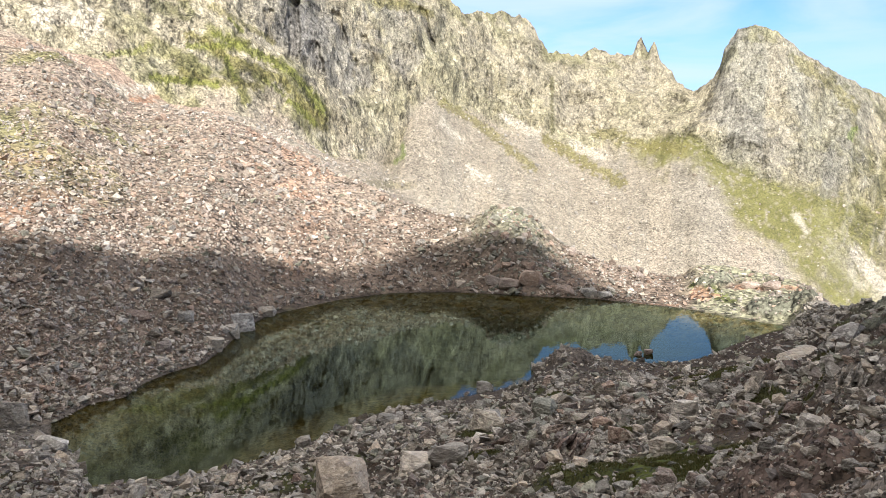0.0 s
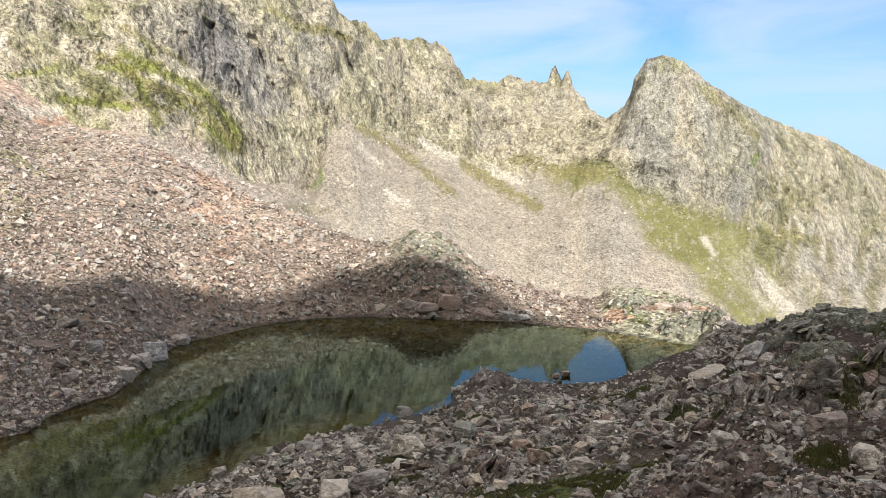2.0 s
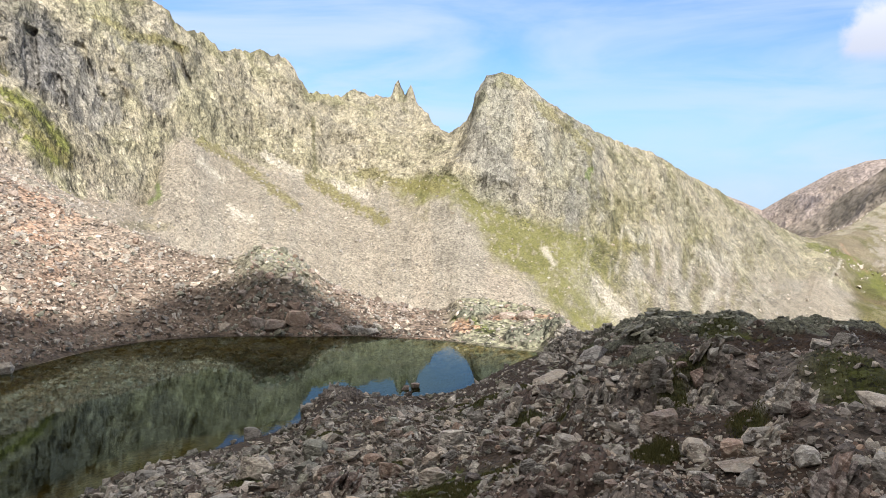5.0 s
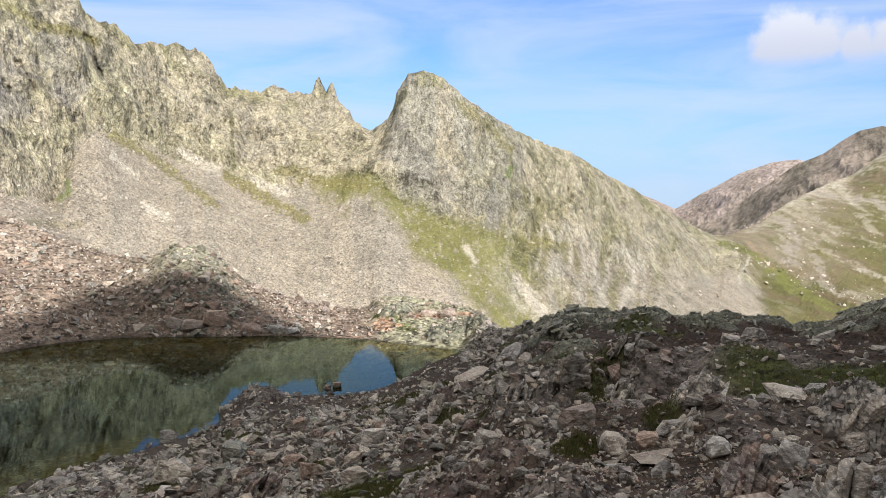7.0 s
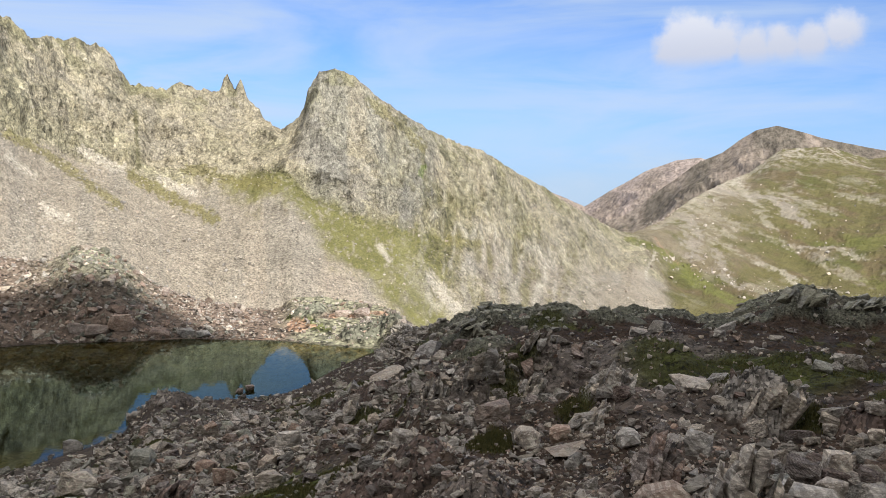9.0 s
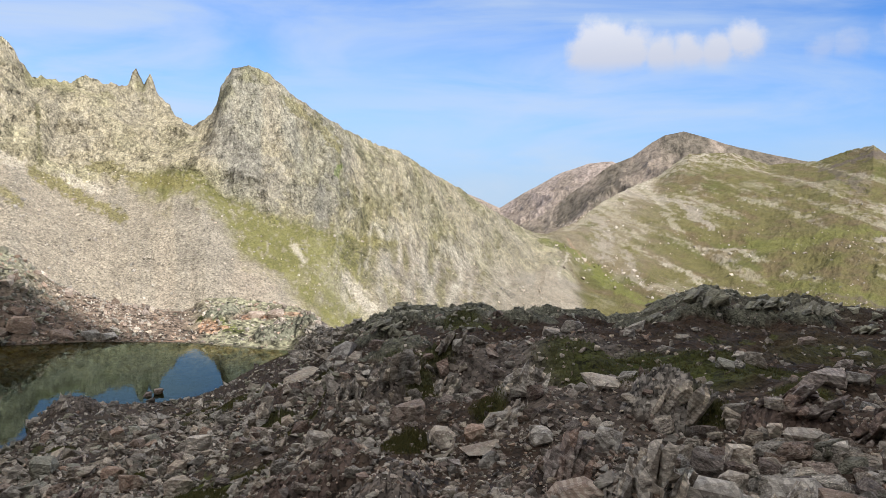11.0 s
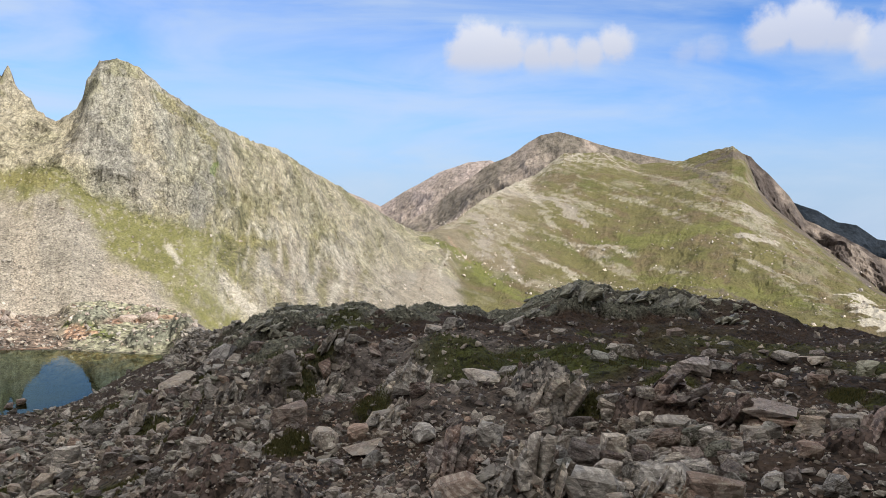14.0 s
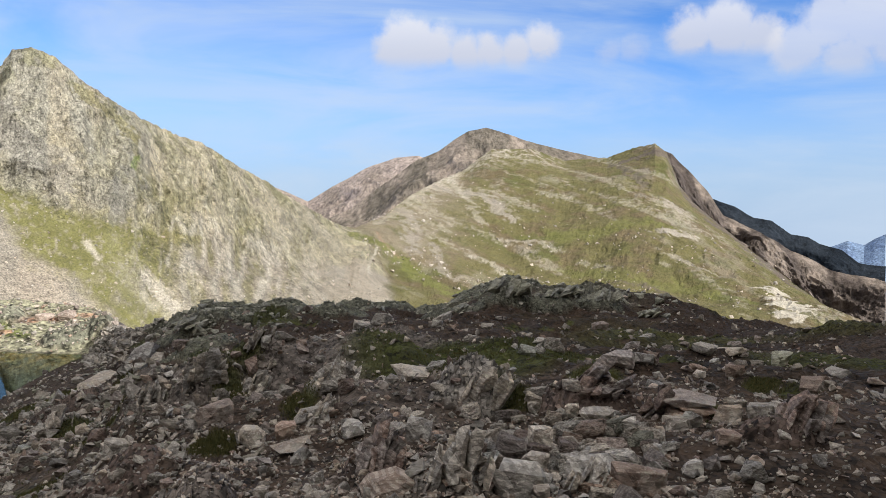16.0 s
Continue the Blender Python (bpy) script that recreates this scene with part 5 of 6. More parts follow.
def mountain(name, line, depth, foot, tints, label, seed, rough=1.0):
    """A range: its crest, a broken face towards the valley and a plain back."""
    p = np.array(line, float)
    s = np.concatenate([[0], np.cumsum(np.hypot(*np.diff(p[:, :2], axis=0).T))])
    t = np.linspace(0, s[-1], 340)
    x, y, z = (np.interp(t, s, p[:, k]) for k in range(3))
    d = np.hypot(x, y)
    ux, uy = x / d, y / d
    rows = np.concatenate([np.linspace(-1, 0, 90), np.linspace(0.06, 0.6, 10)])
    V = np.repeat(rows[:, None], len(t), 1)
    T = np.repeat(t[None], len(rows), 0)
    scale = depth / 12
    relief = fbm(T / scale / 2 + V * 3, V * 9, 0 * T, 6, seed, True)
    folds = fbm(T / scale / 5, V * 1.6, 0 * T, 3, seed + 7)
    drop = np.where(V < 0, np.abs(V) ** 0.85, V * 1.2)
    Z = z[None] + (foot - z[None]) * np.clip(drop, 0, 1) * 1.0
    ease = smooth(0.0, 0.12, np.abs(V))
    Z = Z + rough * scale * (0.5 * relief + 0.45 * folds) * ease + rough * scale * 0.10 * (relief - 0.3) * (1 - ease)
    R = V * depth - rough * scale * 0.8 * relief * ease
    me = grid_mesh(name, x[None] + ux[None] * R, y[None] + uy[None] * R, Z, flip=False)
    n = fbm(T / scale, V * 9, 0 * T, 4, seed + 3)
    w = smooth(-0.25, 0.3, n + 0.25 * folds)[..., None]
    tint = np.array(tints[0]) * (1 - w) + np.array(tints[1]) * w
    # shade in the hollows of the relief, painted into the tint
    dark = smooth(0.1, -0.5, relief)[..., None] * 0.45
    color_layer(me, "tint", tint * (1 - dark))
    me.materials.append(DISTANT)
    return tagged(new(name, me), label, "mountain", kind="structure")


mountain("mountain_summit", RIDGE_SUMMIT, 420, -190, ((0.19, 0.165, 0.135), (0.33, 0.275, 0.23)), "broad brown stony summit above the grass hill", 201, 0.7)
mountain("mountain_brown", RIDGE_BROWN, 900, -300, ((0.30, 0.25, 0.215), (0.36, 0.30, 0.27)), "distant bare reddish brown mountain ridge", 211, 0.7)
mountain("mountain_spur", RIDGE_SPUR, 260, -170, ((0.11, 0.09, 0.08), (0.26, 0.215, 0.18)), "craggy brown spur falling from the grass hill", 221, 1.5)
# near-black tint stands for the shade on this ridge's backlit face
mountain("mountain_dark", RIDGE_DARK, 600, -330, ((0.012, 0.017, 0.024), (0.024, 0.031, 0.041)), "blue-grey ridge behind the spur, its shade painted in", 231, 0.7)
# the blue of the air's haze is put into this range's tint
mountain("mountain_blue", RIDGE_BLUE, 700, -420, ((0.16, 0.23, 0.37), (0.19, 0.27, 0.41)), "range on the horizon with blue haze painted in", 241, 0.22)

# ---- stones ----


def hull(points):
    """The convex hull of some points, in triangles."""
    bm = bmesh.new()
    for p in points:
        bm.verts.new(p)
    res = bmesh.ops.convex_hull(bm, input=bm.verts[:])
    bmesh.ops.delete(bm, geom=list({g for g in res["geom_interior"] + res["geom_unused"] if isinstance(g, bmesh.types.BMVert)}), context="VERTS")
    bmesh.ops.triangulate(bm, faces=bm.faces[:])
    bm.verts.index_update()
    v = np.array([p.co[:] for p in bm.verts])
    f = np.array([[p.index for p in face.verts] for face in bm.faces])
    bm.free()
    return v, f


def broken(rng, n, blocky=0.45):
    """An angular broken stone about the origin."""
    p = rng.uniform(-1, 1, (n, 3))
    p = p / np.abs(p).max(1)[:, None] ** blocky
    return hull(p * rng.uniform(0.75, 1.0, (n, 1)))


def finer(v, f):
    """Each triangle cut in four."""
    edges, out, v = {}, [], [tuple(p) for p in v]

    def middle(i, j):
        k = (min(i, j), max(i, j))
        if k not in edges:
            edges[k] = len(v)
            v.append(tuple((a + b) / 2 for a, b in zip(v[i], v[j])))
        return edges[k]

    for i, j, k in f:
        a, b, c = middle(i, j), middle(j, k), middle(k, i)
        out += [(i, a, c), (a, j, b), (c, b, k), (a, b, c)]
    return np.array(v), np.array(out)


def euler(x, y, z):
    return np.array(Euler((x, y, z)).to_matrix())


def turn_matrix(rng, tilt=math.pi):
    return euler(rng.uniform(-tilt, tilt), rng.uniform(-tilt, tilt), rng.uniform(-math.pi, math.pi))


def weathered(v, f, rng, seed, times=3, depth=0.08):
    for _ in range(times):
        v, f = finer(v, f)
    n = fbm(v[:, 0] * 2.2 + seed, v[:, 1] * 2.2, v[:, 2] * 2.2, 4, seed, True)
    layer = fbm(v[:, 0] * 1.2, v[:, 1] * 1.2 + seed, v[:, 2] * 7 + v[:, 0] * 3, 3, seed + 5, True)
    return v * (1 + depth * n + 0.5 * depth * layer)[:, None], f


def stone_shape(seed, kind="block", level=2):
    """A stone of a kind in a box of unit size, piece by piece: a block, a wedge, a layered slab or a knot of slivers."""
    rng = np.random.RandomState(seed)
    if level < 3:
        pieces = [broken(rng, 9 if level == 1 else 14, 0.3)]
    elif kind == "block":
        pieces = [weathered(*broken(rng, 30, 0.3), rng, seed, 1, 0.05)]
    elif kind == "wedge":
        v, f = weathered(*broken(rng, 14), rng, seed, 2, 0.05)
        pieces = [(v * (1.0, 0.7, 0.3) @ euler(0.2, rng.uniform(-0.3, -0.1), 0).T, f)]
    else:
        pieces = []
        many = {"slab": 3, "blades": 18}[kind]
        dip, turn = rng.uniform(0.35, 0.8), rng.uniform(-0.5, 0.5)
        for k in range(many):
            if kind == "slab":
                v, f = weathered(*broken(rng, 15, 0.6), rng, seed + k, 2, 0.05)
                v = v * (rng.uniform(0.8, 1.1), rng.uniform(0.6, 0.9), 0.24) + (rng.uniform(-0.2, 0.2), rng.uniform(-0.15, 0.15), (k - 1) * 0.26)
                v = v @ euler(0.1, 0.15, turn).T
            else:                                     # slivers split off along one cleavage, the middle ones highest
                a, q = rng.uniform(0, 2 * math.pi), math.sqrt((k + 0.5) / many)
                px, py = 0.85 * q * math.cos(a), 0.7 * q * math.sin(a)
                v, f = weathered(*broken(rng, 17, 0.2), rng, seed + k, 1, 0.06)
                v = v * (rng.uniform(0.09, 0.24), rng.uniform(0.35, 0.7), rng.uniform(0.35, 0.8)) * (1.15 - 0.5 * q)
                v = v @ euler(rng.uniform(-0.45, 0.15), dip + rng.uniform(-0.2, 0.2), turn + rng.uniform(-0.3, 0.3)).T
                v = v + (px, py, -0.25 - 0.4 * q)
            pieces.append((v, f))
    every = np.concatenate([v for v, f in pieces])
    lo, hi = every.min(0), every.max(0)
    return [((v - (lo + hi) / 2) / (hi - lo), f) for v, f in pieces]


def mesh_of(name, v, f, mat):
    me = bpy.data.meshes.new(name)
    me.from_pydata(v.tolist(), [], f.tolist())
    me.materials.append(mat)
    return me


def heights(x, y, rows=540):
    """The ground's height under many spots."""
    az = np.degrees(np.arctan2(-x, y))
    c = np.clip(np.searchsorted(AZ, az), 1, len(AZ) - 1)
    c = np.where(np.abs(AZ[c - 1] - az) < np.abs(AZ[c] - az), c - 1, c)
    out = np.empty(len(x))
    want = np.hypot(x, y)
    for s in range(0, len(x), 4000):
        r = np.maximum.accumulate(np.hypot(GX[:rows, c[s:s + 4000]], GY[:rows, c[s:s + 4000]]), 0)
        z = GZ[:rows, c[s:s + 4000]]
        k = np.clip((r < want[None, s:s + 4000]).sum(0), 1, rows - 1)
        j = np.arange(r.shape[1])
        t = np.clip((want[s:s + 4000] - r[k - 1, j]) / np.maximum(1e-3, r[k, j] - r[k - 1, j]), 0, 1)
        out[s:s + 4000] = z[k - 1, j] * (1 - t) + z[k, j] * t
    return out


ROCKS = []                                            # material, kind, then x, y, width and height of each
ROCKS.append((ROCK_SILVER, "blades", [(5.26, 10.26, 1.23, 0.66), (3.13, 6.43, 0.76, 0.71), (4.38, 6.41, 0.57, 0.43), (3.74, 12.05, 0.81, 0.64)]))
ROCKS.append((ROCK_PURPLE, "blades", [(6.29, 9.06, 1.21, 0.61), (6.82, 8.41, 0.63, 0.58), (7.5, 6.79, 0.77, 0.59), (2.74, 7.52, 0.58, 0.62), (-3.1, 14.3, 0.81, 0.54)]))
ROCKS.append((ROCK_SILVER, "block", [(3.66, 6.45, 0.58, 0.39), (4.58, 7.6, 0.31, 0.32), (4.56, 6.64, 0.57, 0.31), (4.9, 7.51, 0.25, 0.22), (5.89, 9.01, 0.21, 0.22), (5.45, 7.83, 0.45, 0.28), (5.05, 7.26, 0.31, 0.2), (4.29, 7.23, 0.35, 0.25), (5.77, 9.73, 0.23, 0.18), (5.63, 7.51, 0.23, 0.23), (4.13, 6.75, 0.17, 0.17), (3.47, 8.27, 0.34, 0.31)]))
ROCKS.append((ROCK_PINK, "block", [(4.76, 6.16, 0.58, 0.36), (10.31, 10.83, 0.36, 0.28), (6.17, 6.55, 0.31, 0.18), (1.85, 11.56, 0.57, 0.38), (2.56, 10.47, 0.31, 0.24), (-3.12, 17.52, 0.51, 0.35), (-2.49, 15.84, 0.52, 0.42), (-0.61, 15.24, 0.34, 0.33), (0.93, 8.79, 0.16, 0.16), (-1.31, 78.26, 1.79, 0.74), (0.42, 77.86, 1.68, 1)]))
ROCKS.append((ROCK_PINK, "slab", [(7.11, 8.24, 0.79, 0.34)]))
ROCKS.append((ROCK_PALE, "block", [(7.39, 7.88, 0.41, 0.31), (9.9, 11.23, 0.25, 0.15), (3.81, 6.3, 0.18, 0.17), (-1.57, 18.94, 0.7, 0.61), (-1.76, 16.29, 0.42, 0.37), (-1.51, 14.1, 0.54, 0.37), (-2.33, 17.18, 0.27, 0.17), (0.62, 13.11, 0.18, 0.18), (-6.29, 16.65, 1.03, 0.54), (-6.9, 16.24, 0.78, 0.54), (-34.39, 48.61, 1.05, 1.05), (-32.8, 44.58, 1.32, 1.13), (-2.7, 13.2, 0.29, 0.21), (-7.62, 14.35, 1.23, 0.94)]))
ROCKS.append((ROCK_GREY, "block", [(7.56, 7.5, 0.37, 0.22), (6.55, 7.79, 0.39, 0.18), (5.51, 6.31, 0.23, 0.18), (5.56, 6.85, 0.21, 0.12), (2.15, 10.55, 0.43, 0.28), (3.08, 9.35, 0.32, 0.25), (-6.96, 21.48, 1.26, 0.71), (0.65, 12.16, 0.42, 0.36), (1.71, 8.01, 0.2, 0.13), (2.31, 8.19, 0.18, 0.18), (-16.97, 28.59, 0.75, 0.68), (-9.79, 17.73, 0.66, 0.45), (-7.13, 22, 0.86, 0.52), (-35.58, 45.22, 1.25, 0.94), (-38.58, 46.55, 1.63, 0.82), (-13.67, 41.76, 1.06, 0.76), (-14.15, 30.42, 0.94, 0.47), (-31.33, 27.72, 1.45, 1.74), (-34.33, 48.54, 1.21, 1.01), (-25.29, 23.99, 1.46, 0.73)]))
ROCKS.append((ROCK_PURPLE, "block", [(8.92, 12.15, 0.67, 0.32), (-36.92, 42.52, 1.53, 0.84), (-33.72, 40.8, 1.08, 0.83)]))
ROCKS.append((ROCK_DARK, "block", [(9.42, 12.14, 0.46, 0.27), (-35.14, 51.08, 1.94, 1.77)]))
ROCKS.append((ROCK_GREEN, "block", [(14.83, 14.12, 0.51, 0.43), (5.69, 8.02, 0.27, 0.12), (-5.03, 20.18, 0.72, 0.58)]))
ROCKS.append((ROCK_PINK, "wedge", [(10.33, 9.13, 0.58, 0.26)]))
ROCKS.append((ROCK_PALE, "wedge", [(12.44, 10.57, 0.5, 0.2), (14.46, 15.34, 0.86, 0.2), (3.93, 6.15, 0.16, 0.08), (4.77, 11.69, 0.71, 0.27), (2.46, 9.77, 0.6, 0.16), (1.04, 29.72, 1.46, 0.41)]))
ROCKS.append((ROCK_BANDED, "wedge", [(2.59, 6.91, 0.57, 0.28)]))
ROCKS.append((ROCK_GREEN, "blades", [(17.0, 31.0, 2.4, 0.9), (19.4, 30.4, 2.0, 0.7), (21.6, 30.6, 2.0, 0.7), (23.4, 29.6, 1.8, 0.6), (15.2, 32.0, 1.5, 0.5), (4.6, 33.2, 2.2, 0.6)]))
ROCKS.append((ROCK_GREY, "blades", [(2.13, 14.1, 0.83, 0.8), (3.17, 14.49, 0.81, 0.54), (2.86, 13.91, 0.7, 0.52), (2.98, 10.63, 0.65, 0.34), (-0.05, 19.61, 0.84, 0.68), (3.42, 11.33, 0.45, 0.36), (1.34, 14.39, 0.54, 0.5)]))
ROCKS.append((ROCK_DARK, "wedge", [(2.55, 30.56, 1.25, 0.67)]))
ROCKS.append((ROCK_PINK, "block", [(-20.74, 76.9, 2.6, 1.7), (-22.6, 76.2, 2.4, 1.2), (-24.4, 76.6, 1.9, 1.1), (-17.3, 76.3, 2.4, 1.1)]))
ROCKS.append((ROCK_GREY, "block", [(-15.2, 76.6, 1.8, 1.0), (-13.6, 76.2, 1.5, 0.8), (-11.27, 43.52, 0.8, 0.5), (-36.98, 56.85, 2.0, 1.0)]))

LOOK = {"silver_gneiss": "silvery grey gneiss", "grey_gneiss": "grey gneiss", "rusty_gneiss": "rusty pink gneiss", "pale_quartzite": "pale quartz-rich", "dark_schist": "dark white-flecked schist",
        "lichened_gneiss": "green-grey lichened gneiss", "banded_gneiss": "banded pale gneiss", "purple_schist": "purplish brown schist"}
FORM = {"block": "angular %s boulder among the rubble", "lean": "tilted %s slab standing out of the ground", "wedge": "flat wedge-shaped %s rock lying on rubble",
        "slab": "layered %s slab lying on the ground", "blades": "jagged %s outcrop of upright cleaved plates"}
CALLED = {"block": "boulder", "lean": "tilted_rock", "wedge": "flat_rock", "slab": "layered_rock", "blades": "outcrop"}
shore_stones = [(-6.9, 54.6, 0.65, 0.4), (-7.5, 54.0, 0.6, 0.3)]


def place_rock(mat, kind, x, y, w, h, seed, z=None):
    """A named rock on the ground; one of several plates or crags has them as parts."""
    rng = np.random.RandomState(seed)
    pieces = stone_shape(seed, kind, 4)
    deep = w * rng.uniform(0.7, 1.0)
    w, h = w * 0.9, h * (0.7 if kind == "blades" else 0.75)
    tall = h * 1.35
    az = math.atan2(-x, y)
    base = (x - math.sin(az) * deep * 0.3, y + math.cos(az) * deep * 0.3, (height(x, y) if z is None else z) + h - tall * 0.5)
    if len(pieces) == 1:
        ob = new(CALLED[kind], mesh_of(CALLED[kind], pieces[0][0] * (w, deep, tall), pieces[0][1], mat))
    else:
        ob = new(CALLED[kind])
        for k, (v, f) in enumerate(pieces):
            called = ("base" if k == 0 else "plate") if kind == "slab" else ("crag" if k == 0 else "sliver")
            new(called, mesh_of(called, v * (w, deep, tall), f, mat)).parent = ob
    ob.location, ob.rotation_euler = base, (0, 0, az)
    return tagged(ob, FORM[kind] % LOOK[mat.name], "rock", "boulders round the tarn")


seed = 1000
for mat, kind, spots in ROCKS:
    for x, y, w, h in spots:
        seed += 1
        place_rock(mat, kind, x, y, w, h, seed)
for x, y, w, h in shore_stones:
    seed += 1
    tagged(place_rock(ROCK_PURPLE, "block", x, y, w, h, seed, 0.0), "wet reddish boulder standing in shallow water")


def loose_stones():
    """Single stones that can be told apart: a pile under the outcrop and others scattered over the spur."""
    rng = np.random.RandomState(77)
    forms = [stone_shape(7000 + k, "block", 3)[0] for k in range(14)]
    stock = {}
    for mat, many in ((ROCK_SILVER, 120), (ROCK_PALE, 60), (ROCK_PINK, 45), (ROCK_PURPLE, 35), (ROCK_GREEN, 20)):
        for _ in range(many):
            if rng.uniform() < 0.4:                   # the pile
                x, y = PILE[0] + rng.normal(0, 0.5), PILE[1] + rng.normal(0, 0.6)
                size = rng.uniform(0.12, 0.36)
            else:
                a, d = radians(rng.uniform(-46, 22)), 1 / rng.uniform(1 / 30, 1 / 9.5)
                x, y = -math.sin(a) * d, math.cos(a) * d
                size = rng.uniform(0.14, 0.34) * max(1.0, d / 14)
            k = rng.randint(14)
            if (mat.name, k) not in stock:
                stock[mat.name, k] = mesh_of("stone", forms[k][0], forms[k][1], mat)
            ob = new("stone", stock[mat.name, k])
            tall = size * rng.uniform(0.5, 0.8)
            ob.scale = (size, size * rng.uniform(0.7, 1.0), tall)
            ob.location = (x, y, height(x, y) + 0.25 * tall)
            ob.rotation_euler = (rng.uniform(-0.3, 0.3), rng.uniform(-0.3, 0.3), rng.uniform(-3, 3))
            tagged(ob, "loose angular %s stone on the dark soil" % LOOK[mat.name], "stone", "loose stones")


PILE = (5.0, 7.3)
loose_stones()


def cairn(x, y, tall, seed):
    """A waymark of piled stones: the lowest carries the rest."""
    rng = np.random.RandomState(seed)
    up, k, base = -0.02, 0, None
    while up < tall:
        wide = tall * (0.85 - 0.6 * up / tall)
        thick = tall * rng.uniform(0.2, 0.3)
        v, f = stone_shape(seed + k, "block", 3)[0]
        st = new("stone" if base else "cairn", mesh_of("stone", v * (wide, wide * 0.8, thick * 1.25), f, ROCK_GREEN if k % 2 else ROCK_GREY))
        if base is None:
            base, low = st, up + thick / 2
            st.location = (x, y, height(x, y) + low)
        else:
            st.parent, st.location, st.rotation_euler = base, (rng.uniform(-0.03, 0.03), rng.uniform(-0.03, 0.03), up + thick / 2 - low), (0, 0, rng.uniform(0, 3))
        up, k = up + thick * 0.9, k + 1
    return tagged(base, "small cairn of piled stones on the spur's brow", "cairn")


cairn(6.4, 34.9, 0.2, 5)
cairn(23.3, 18.6, 0.16, 9)


def rubble(name, label, mat, x, y, size, level, seed, sink=0.25, flat=(0.45, 0.9), kinds=24):
    """Loose stones strewn over the ground, in one mesh."""
    rng = np.random.RandomState(seed)
    z = heights(x, y)
    forms = [stone_shape(seed * 100 + k, "block", level)[0] for k in range(kinds)]
    pick = rng.randint(0, kinds, len(x))
    V, F, base = [], [], 0
    for k, (v, f) in enumerate(forms):
        for i in np.where(pick == k)[0]:
            sc = size[i] * np.array((1.0, rng.uniform(0.55, 1.0), rng.uniform(*flat)))
            p = (v * sc) @ turn_matrix(rng, 0.55).T
            p = p + (x[i], y[i], z[i] + sc[2] * (0.5 - sink))
            V.append(p)
            F.append(f + base)
            base += len(v)
    V, F = np.concatenate(V), np.concatenate(F)
    me = bpy.data.meshes.new(name)
    me.vertices.add(len(V))
    me.vertices.foreach_set("co", V.astype(np.float32).ravel())
    me.loops.add(F.size)
    me.loops.foreach_set("vertex_index", F.ravel().astype(np.int32))
    me.polygons.add(len(F))
    me.polygons.foreach_set("loop_start", (np.arange(len(F)) * 3).astype(np.int32))
    me.polygons.foreach_set("loop_total", np.full(len(F), 3, np.int32))
    me.update(calc_edges=True)
    me.shade_flat()
    me.materials.append(mat)
    return tagged(new(name, me), label, "stones", kind="stuff")


def strew(n, az0, az1, d0, d1, seed, keep=None, near=1.0):
    """Spots between two bearings and two distances, thinning out with distance."""
    rng = np.random.RandomState(seed)
    az = rng.uniform(az0, az1, n)
    d = 1 / (1 / d1 + (1 / d0 - 1 / d1) * rng.uniform(0, 1, n) ** near)
    x, y = -np.sin(np.radians(az)) * d, np.cos(np.radians(az)) * d
    if keep is not None:
        ok = keep(x, y, az, d, rng)
        x, y, d = x[ok], y[ok], d[ok]
    return x, y, d, rng


def dry(x, y, az, d, rng):
    """Spots out of the water, and few on the heath."""
    inside = (az > -2.5) & (az < 46.5) & (d > np.interp(az, AZ, shore_n) + 0.3) & (d < np.interp(az, AZ, shore_f) - 0.3)
    n = fbm(x / 3.5, y / 3.5, 0 * x, 3, 77)
    heath = smooth(-10, -20, az) * smooth(13, 17, d) * smooth(38, 33, d)
    for tx, ty, r in TURF:
        heath = np.maximum(heath, smooth(1.15 * r, 0.7 * r, np.hypot(x - tx, (y - ty) / 1.3)))
    return ~inside & (rng.uniform(0, 1, len(x)) < np.clip(0.75 + 0.9 * n, 0.12, 1) * np.interp(az, [-10, 5], [0.62, 1.0]) * (1 - 0.85 * heath))


def sizes(rng, n, lo, hi, power=2.4):
    u = rng.uniform(0, 1, n)
    return lo * (1 - u * (1 - (lo / hi) ** power)) ** (-1 / power)


GREYS = "loose angular grey gneiss rubble on the spur"
for mat, count, sd, label in ((ROCK_GREY, 22000, 11, GREYS), (ROCK_PINK, 5000, 12, "loose rusty brown rubble on the spur"), (ROCK_PALE, 4500, 13, "loose pale rubble on the spur"),
                              (ROCK_PURPLE, 11000, 14, "loose purplish schist rubble on the spur")):
    x, y, d, rng = strew(count, -55, 51, 6.0, 62, sd, dry)
    rubble("rubble", label, mat, x, y, sizes(rng, len(x), 0.035, 0.30, 1.9) * np.clip(d / 12, 0.7, 2.0), 2, sd)


def on_soil(x, y, az, d, rng):
    return fbm(x / 2.2, y / 2.2, 0 * x, 3, 181) > rng.uniform(-0.5, 0.7, len(x))


for mat, count, sd, label in ((ROCK_PALE, 9000, 18, "small pale pebbles on the dark soil"), (ROCK_PINK, 6000, 19, "small reddish pebbles on the dark soil")):
    x, y, d, rng = strew(count, -50, -3, 7, 46, sd, on_soil, 0.8)
    rubble("pebbles", label, mat, x, y, sizes(rng, len(x), 0.035, 0.19, 2.0) * np.clip(d / 14, 0.7, 2.2), 1, sd)


def on_brow(x, y, az, d, rng):
    return np.abs(d - np.interp(az, AZ, brow_d) + 1.5) < rng.uniform(0.5, 5.0, len(x)) * smooth(-3, -6, az)


x, y, d, rng = strew(4200, -40, -3, 30, 56, 20, on_brow)
rubble("brow_rubble", "lichened grey-green blocks along the spur's brow", ROCK_GREEN, x, y, sizes(rng, len(x), 0.12, 0.7, 1.9), 2, 20, 0.42)


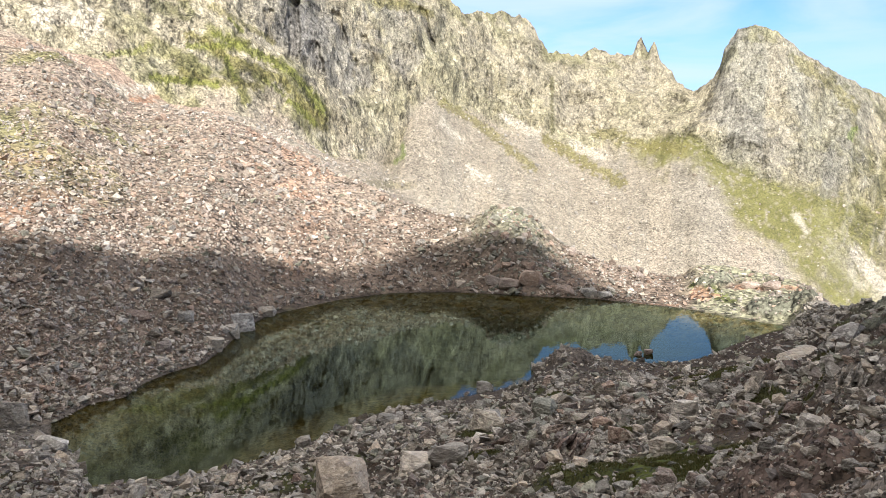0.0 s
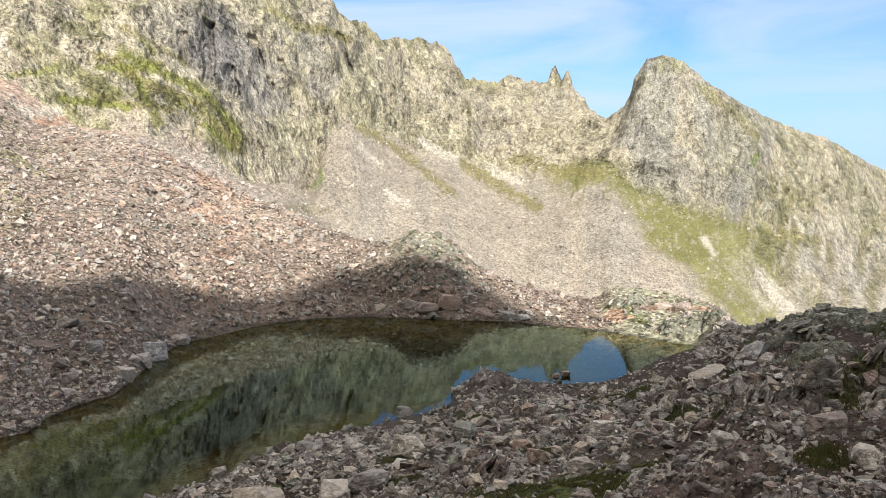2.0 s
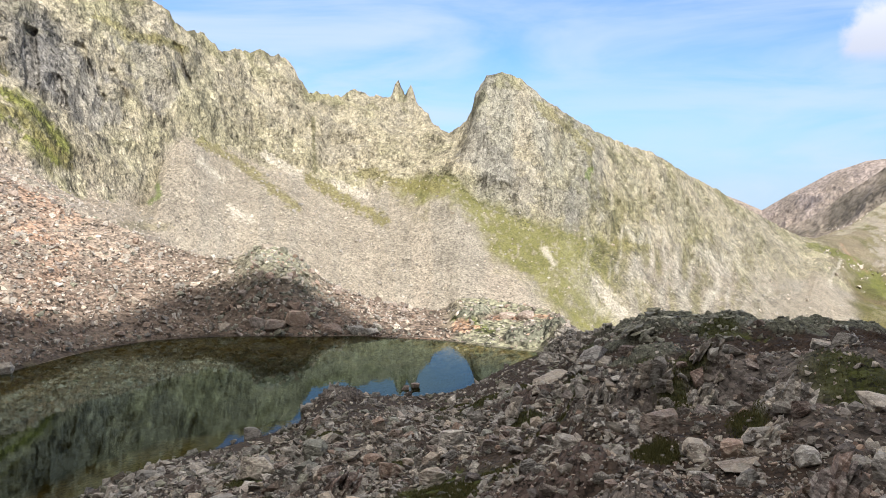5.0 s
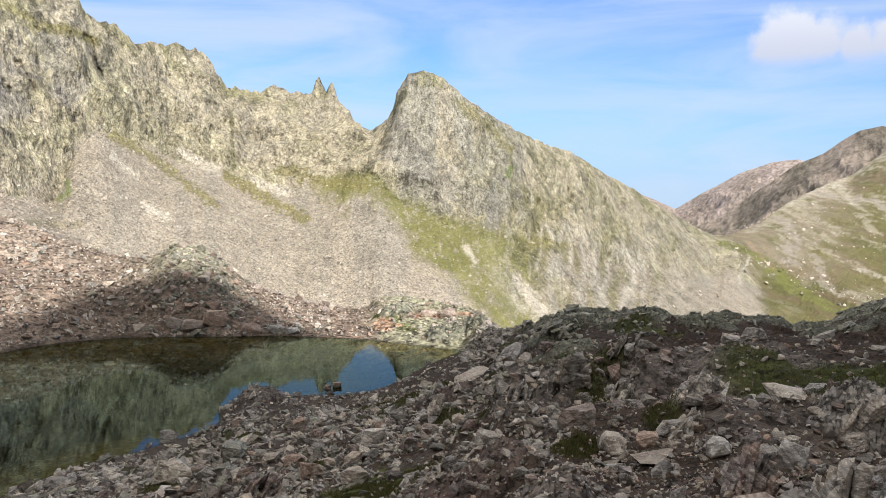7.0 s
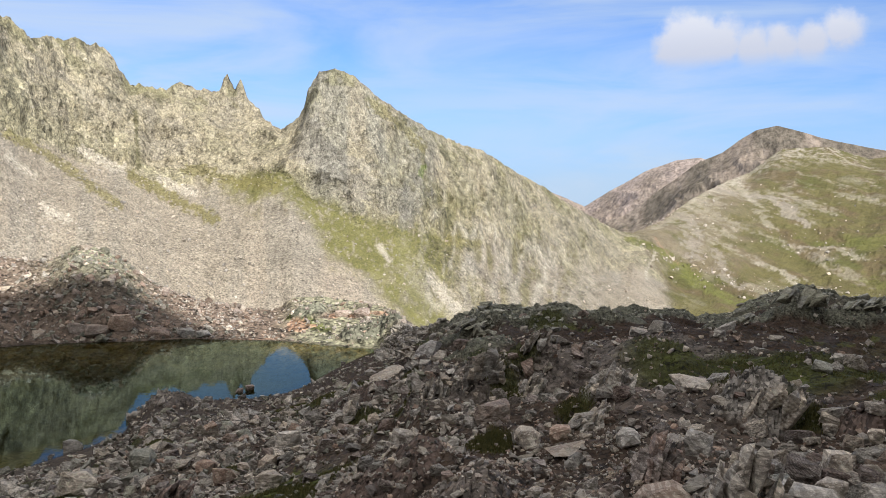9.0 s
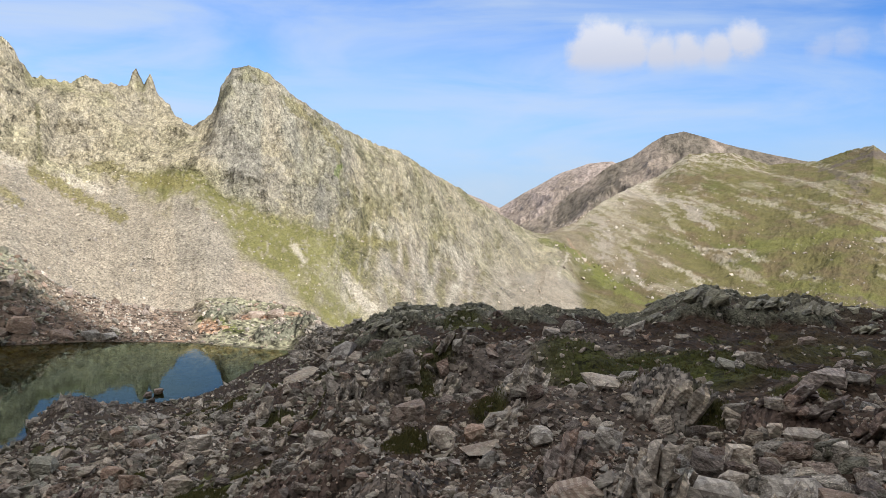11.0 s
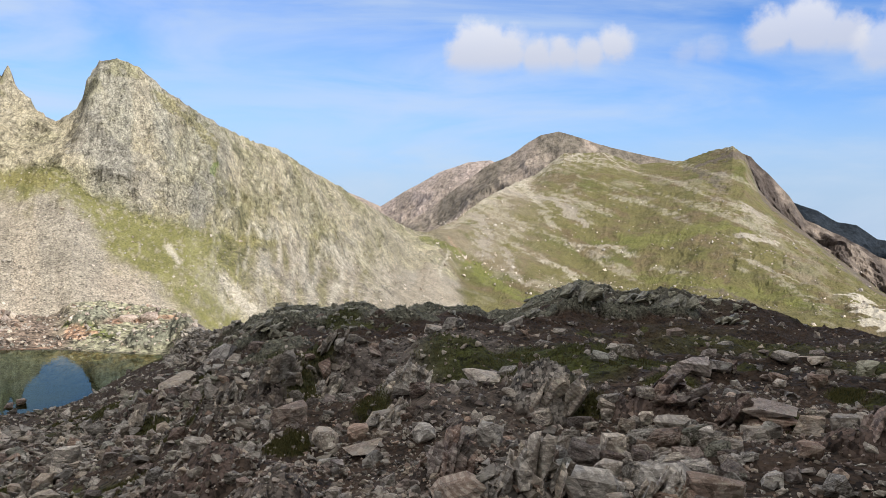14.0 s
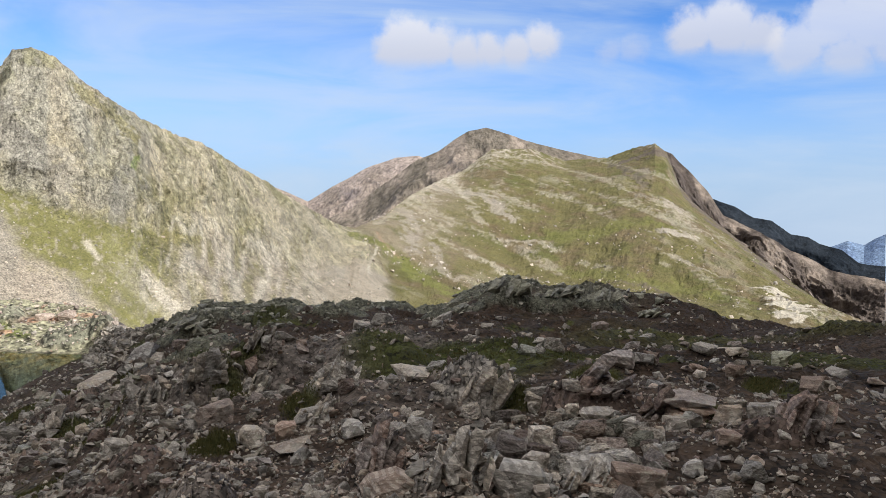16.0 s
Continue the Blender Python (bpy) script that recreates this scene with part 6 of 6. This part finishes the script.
for mat, count, sd, label in ((ROCK_GREY, 12000, 15, "grey rubble of the bank above the tarn"), (ROCK_PALE, 2600, 16, "pale rubble of the bank above the tarn"),
                              (ROCK_GREEN, 2600, 17, "lichened rubble of the bank above the tarn")):
    x, y, d, rng = strew(count, -8, 51, 11, 60, sd, dry)
    rubble("bank_rubble", label, mat, x, y, sizes(rng, len(x), 0.08, 0.42, 2.0) * np.clip(d / 20, 0.7, 1.7), 1, sd)


def end_of_tarn(x, y, az, d, rng):
    return d > np.interp(az, AZ, np.maximum(shore_f, 64)) + 0.3


for mat, count, sd, label in ((ROCK_GREY, 450, 26, "grey stones round the knolls at the tarn's end"), (ROCK_PINK, 260, 27, "rusty stones round the knolls at the tarn's end")):
    x, y, d, rng = strew(count, -5.5, 7, 60, 86, sd, end_of_tarn)
    rubble("end_stones", label, mat, x, y, sizes(rng, len(x), 0.12, 0.8, 2.0), 2, sd)


def spur_end(x, y, az, d, rng):
    return (d < 68) & (d > 46) & (az < -1.3)


x, y, d, rng = strew(2200, -6, -1.3, 46, 68, 28, spur_end)
rubble("spur_rubble", "grey rubble on the spur's end above the tarn", ROCK_GREY, x, y, sizes(rng, len(x), 0.14, 0.7, 2.0), 2, 28, 0.35)


def slope_only(x, y, az, d, rng):
    top = np.interp(az, AZ, mor_d)
    knoll = smooth(3.2, 1.6, np.abs(az - 16.6)) * smooth(25, 15, top - d) + smooth(4.0, 3.0, az) * smooth(35, 20, top - d)
    return (d > np.interp(az, AZ, shore_f) + 0.4) & (d < top + 12) & (rng.uniform(0, 1, len(x)) > np.maximum(0.6 * knoll, 0.85 * smooth(9, 6, az)))


for mat, count, sd, label in ((ROCK_PINK, 20000, 21, "rusty brown boulders of the slope above the tarn"), (ROCK_GREY, 18000, 22, "grey boulders of the slope above the tarn"),
                              (ROCK_PALE, 15000, 23, "pale boulders of the slope above the tarn"), (ROCK_GREEN, 3000, 24, "lichened boulders beside the tarn")):
    x, y, d, rng = strew(count, -3, 52, 42, 150, sd, slope_only, 0.8)
    rubble("slope_boulders", label, mat, x, y, sizes(rng, len(x), 0.18, 1.0, 2.3) * np.clip(d / 85, 0.75, 1.3), 1, sd, 0.2)


def on_knoll(x, y, az, d, rng):
    top = np.interp(az, AZ, mor_d)
    return (d > np.interp(az, AZ, shore_f) + 0.2) & (d < top + 1) & (np.abs(az - 16.5) < rng.uniform(1.0, 4.5, len(x)))


for mat, count, sd, label in ((ROCK_GREEN, 900, 35, "lichened blocks set in the knoll by the tarn"), (ROCK_PINK, 420, 36, "rusty blocks round the knoll by the tarn"), (ROCK_PALE, 160, 37, "pale blocks below the knoll by the tarn")):
    x, y, d, rng = strew(count, 11, 24, 72, 95, sd, on_knoll)
    rubble("knoll_blocks", label, mat, x, y, sizes(rng, len(x), 0.35, 1.4, 1.8), 2, sd, 0.5)


def scree_only(x, y, az, d, rng):
    top = np.interp(az, AZ, cliff_d)
    return (d > np.interp(az, AZ, d6) - 4) & (d < top + 3) & (rng.uniform(0, 1, len(x)) < np.interp(az, [-18, -10, 0, 8, 14, 30], [0.35, 0.3, 0.35, 0.6, 1, 1]))


for mat, count, sd, label in ((ROCK_PALE, 5000, 31, "pale stones of the scree under the walls"), (ROCK_GREY, 9000, 32, "grey stones of the scree under the walls")):
    x, y, d, rng = strew(count, -20, 34, 130, 420, sd, scree_only)
    rubble("scree_stones", label, mat, x, y, sizes(rng, len(x), 0.28, 1.4, 2.6) * np.clip(d / 220, 0.8, 1.6), 1, sd, 0.15)


def hill_only(x, y, az, d, rng):
    return (d > np.interp(az, AZ, d6)) & (fbm(x / 45, y / 45, 0 * x, 3, 171) + 0.4 * fbm(x / 12, y / 12, 0 * x, 2, 173) > rng.uniform(-0.35, 0.6, len(x)))


x, y, d, rng = strew(5200, -47, -19, 330, 740, 41, hill_only, 0.8)
rubble("hill_stones", "small pale stones strewn over the grass hill", ROCK_PALE, x, y, sizes(rng, len(x), 0.7, 3.2, 2.4), 1, 41, 0.15)

# ---- turf ----
def grass_material():
    m, tree, bsdf = material("alpine_grass")
    isle = tree.nodes.new("ShaderNodeNewGeometry").outputs["Random Per Island"]
    col = mix_color(tree, isle, (0.055, 0.07, 0.019), (0.16, 0.14, 0.048))
    tree.links.new(col, bsdf.inputs["Base Color"])
    bsdf.inputs["Roughness"].default_value = 0.7
    return m


def build_grass():
    rng = np.random.RandomState(404)
    V, F, base = [], [], 0
    for cx, cy, r in TURF:
        d = math.hypot(cx, cy)
        n = int(4200 * min(1.0, 12 / d) * max(0.4, r))
        a, q = rng.uniform(0, 2 * math.pi, n), r * np.sqrt(rng.uniform(0, 1, n)) * rng.uniform(0.7, 1.2, n)
        x, y = cx + np.cos(a) * q, cy + np.sin(a) * q * 1.3
        keep = fbm(x * 2.2, y * 2.2, 0 * x, 3, 409) > -0.12
        x, y = x[keep], y[keep]
        z = heights(x, y)
        for i in range(len(x)):
            tall, wide = rng.uniform(0.015, 0.04) * (1 + d / 40), 0.003 * (1 + d / 14)
            t, lean = rng.uniform(0, 2 * math.pi), rng.uniform(0.1, 0.6) * tall
            c, s_ = math.cos(t), math.sin(t)
            V += [(x[i] - c * wide, y[i] - s_ * wide, z[i] - 0.02), (x[i] + c * wide, y[i] + s_ * wide, z[i] - 0.02),
                  (x[i] - s_ * lean * 0.4 + c * wide * 0.6, y[i] + c * lean * 0.4 + s_ * wide * 0.6, z[i] + tall * 0.65), (x[i] - s_ * lean, y[i] + c * lean, z[i] + tall)]
            F += [(base, base + 1, base + 2), (base, base + 2, base + 3)]
            base += 4
    me = bpy.data.meshes.new("grass")
    me.from_pydata(V, [], F)
    me.materials.append(grass_material())
    tagged(new("grass", me), "short yellow-green alpine grass in hollows between the stones", "grass", kind="stuff")


build_grass()
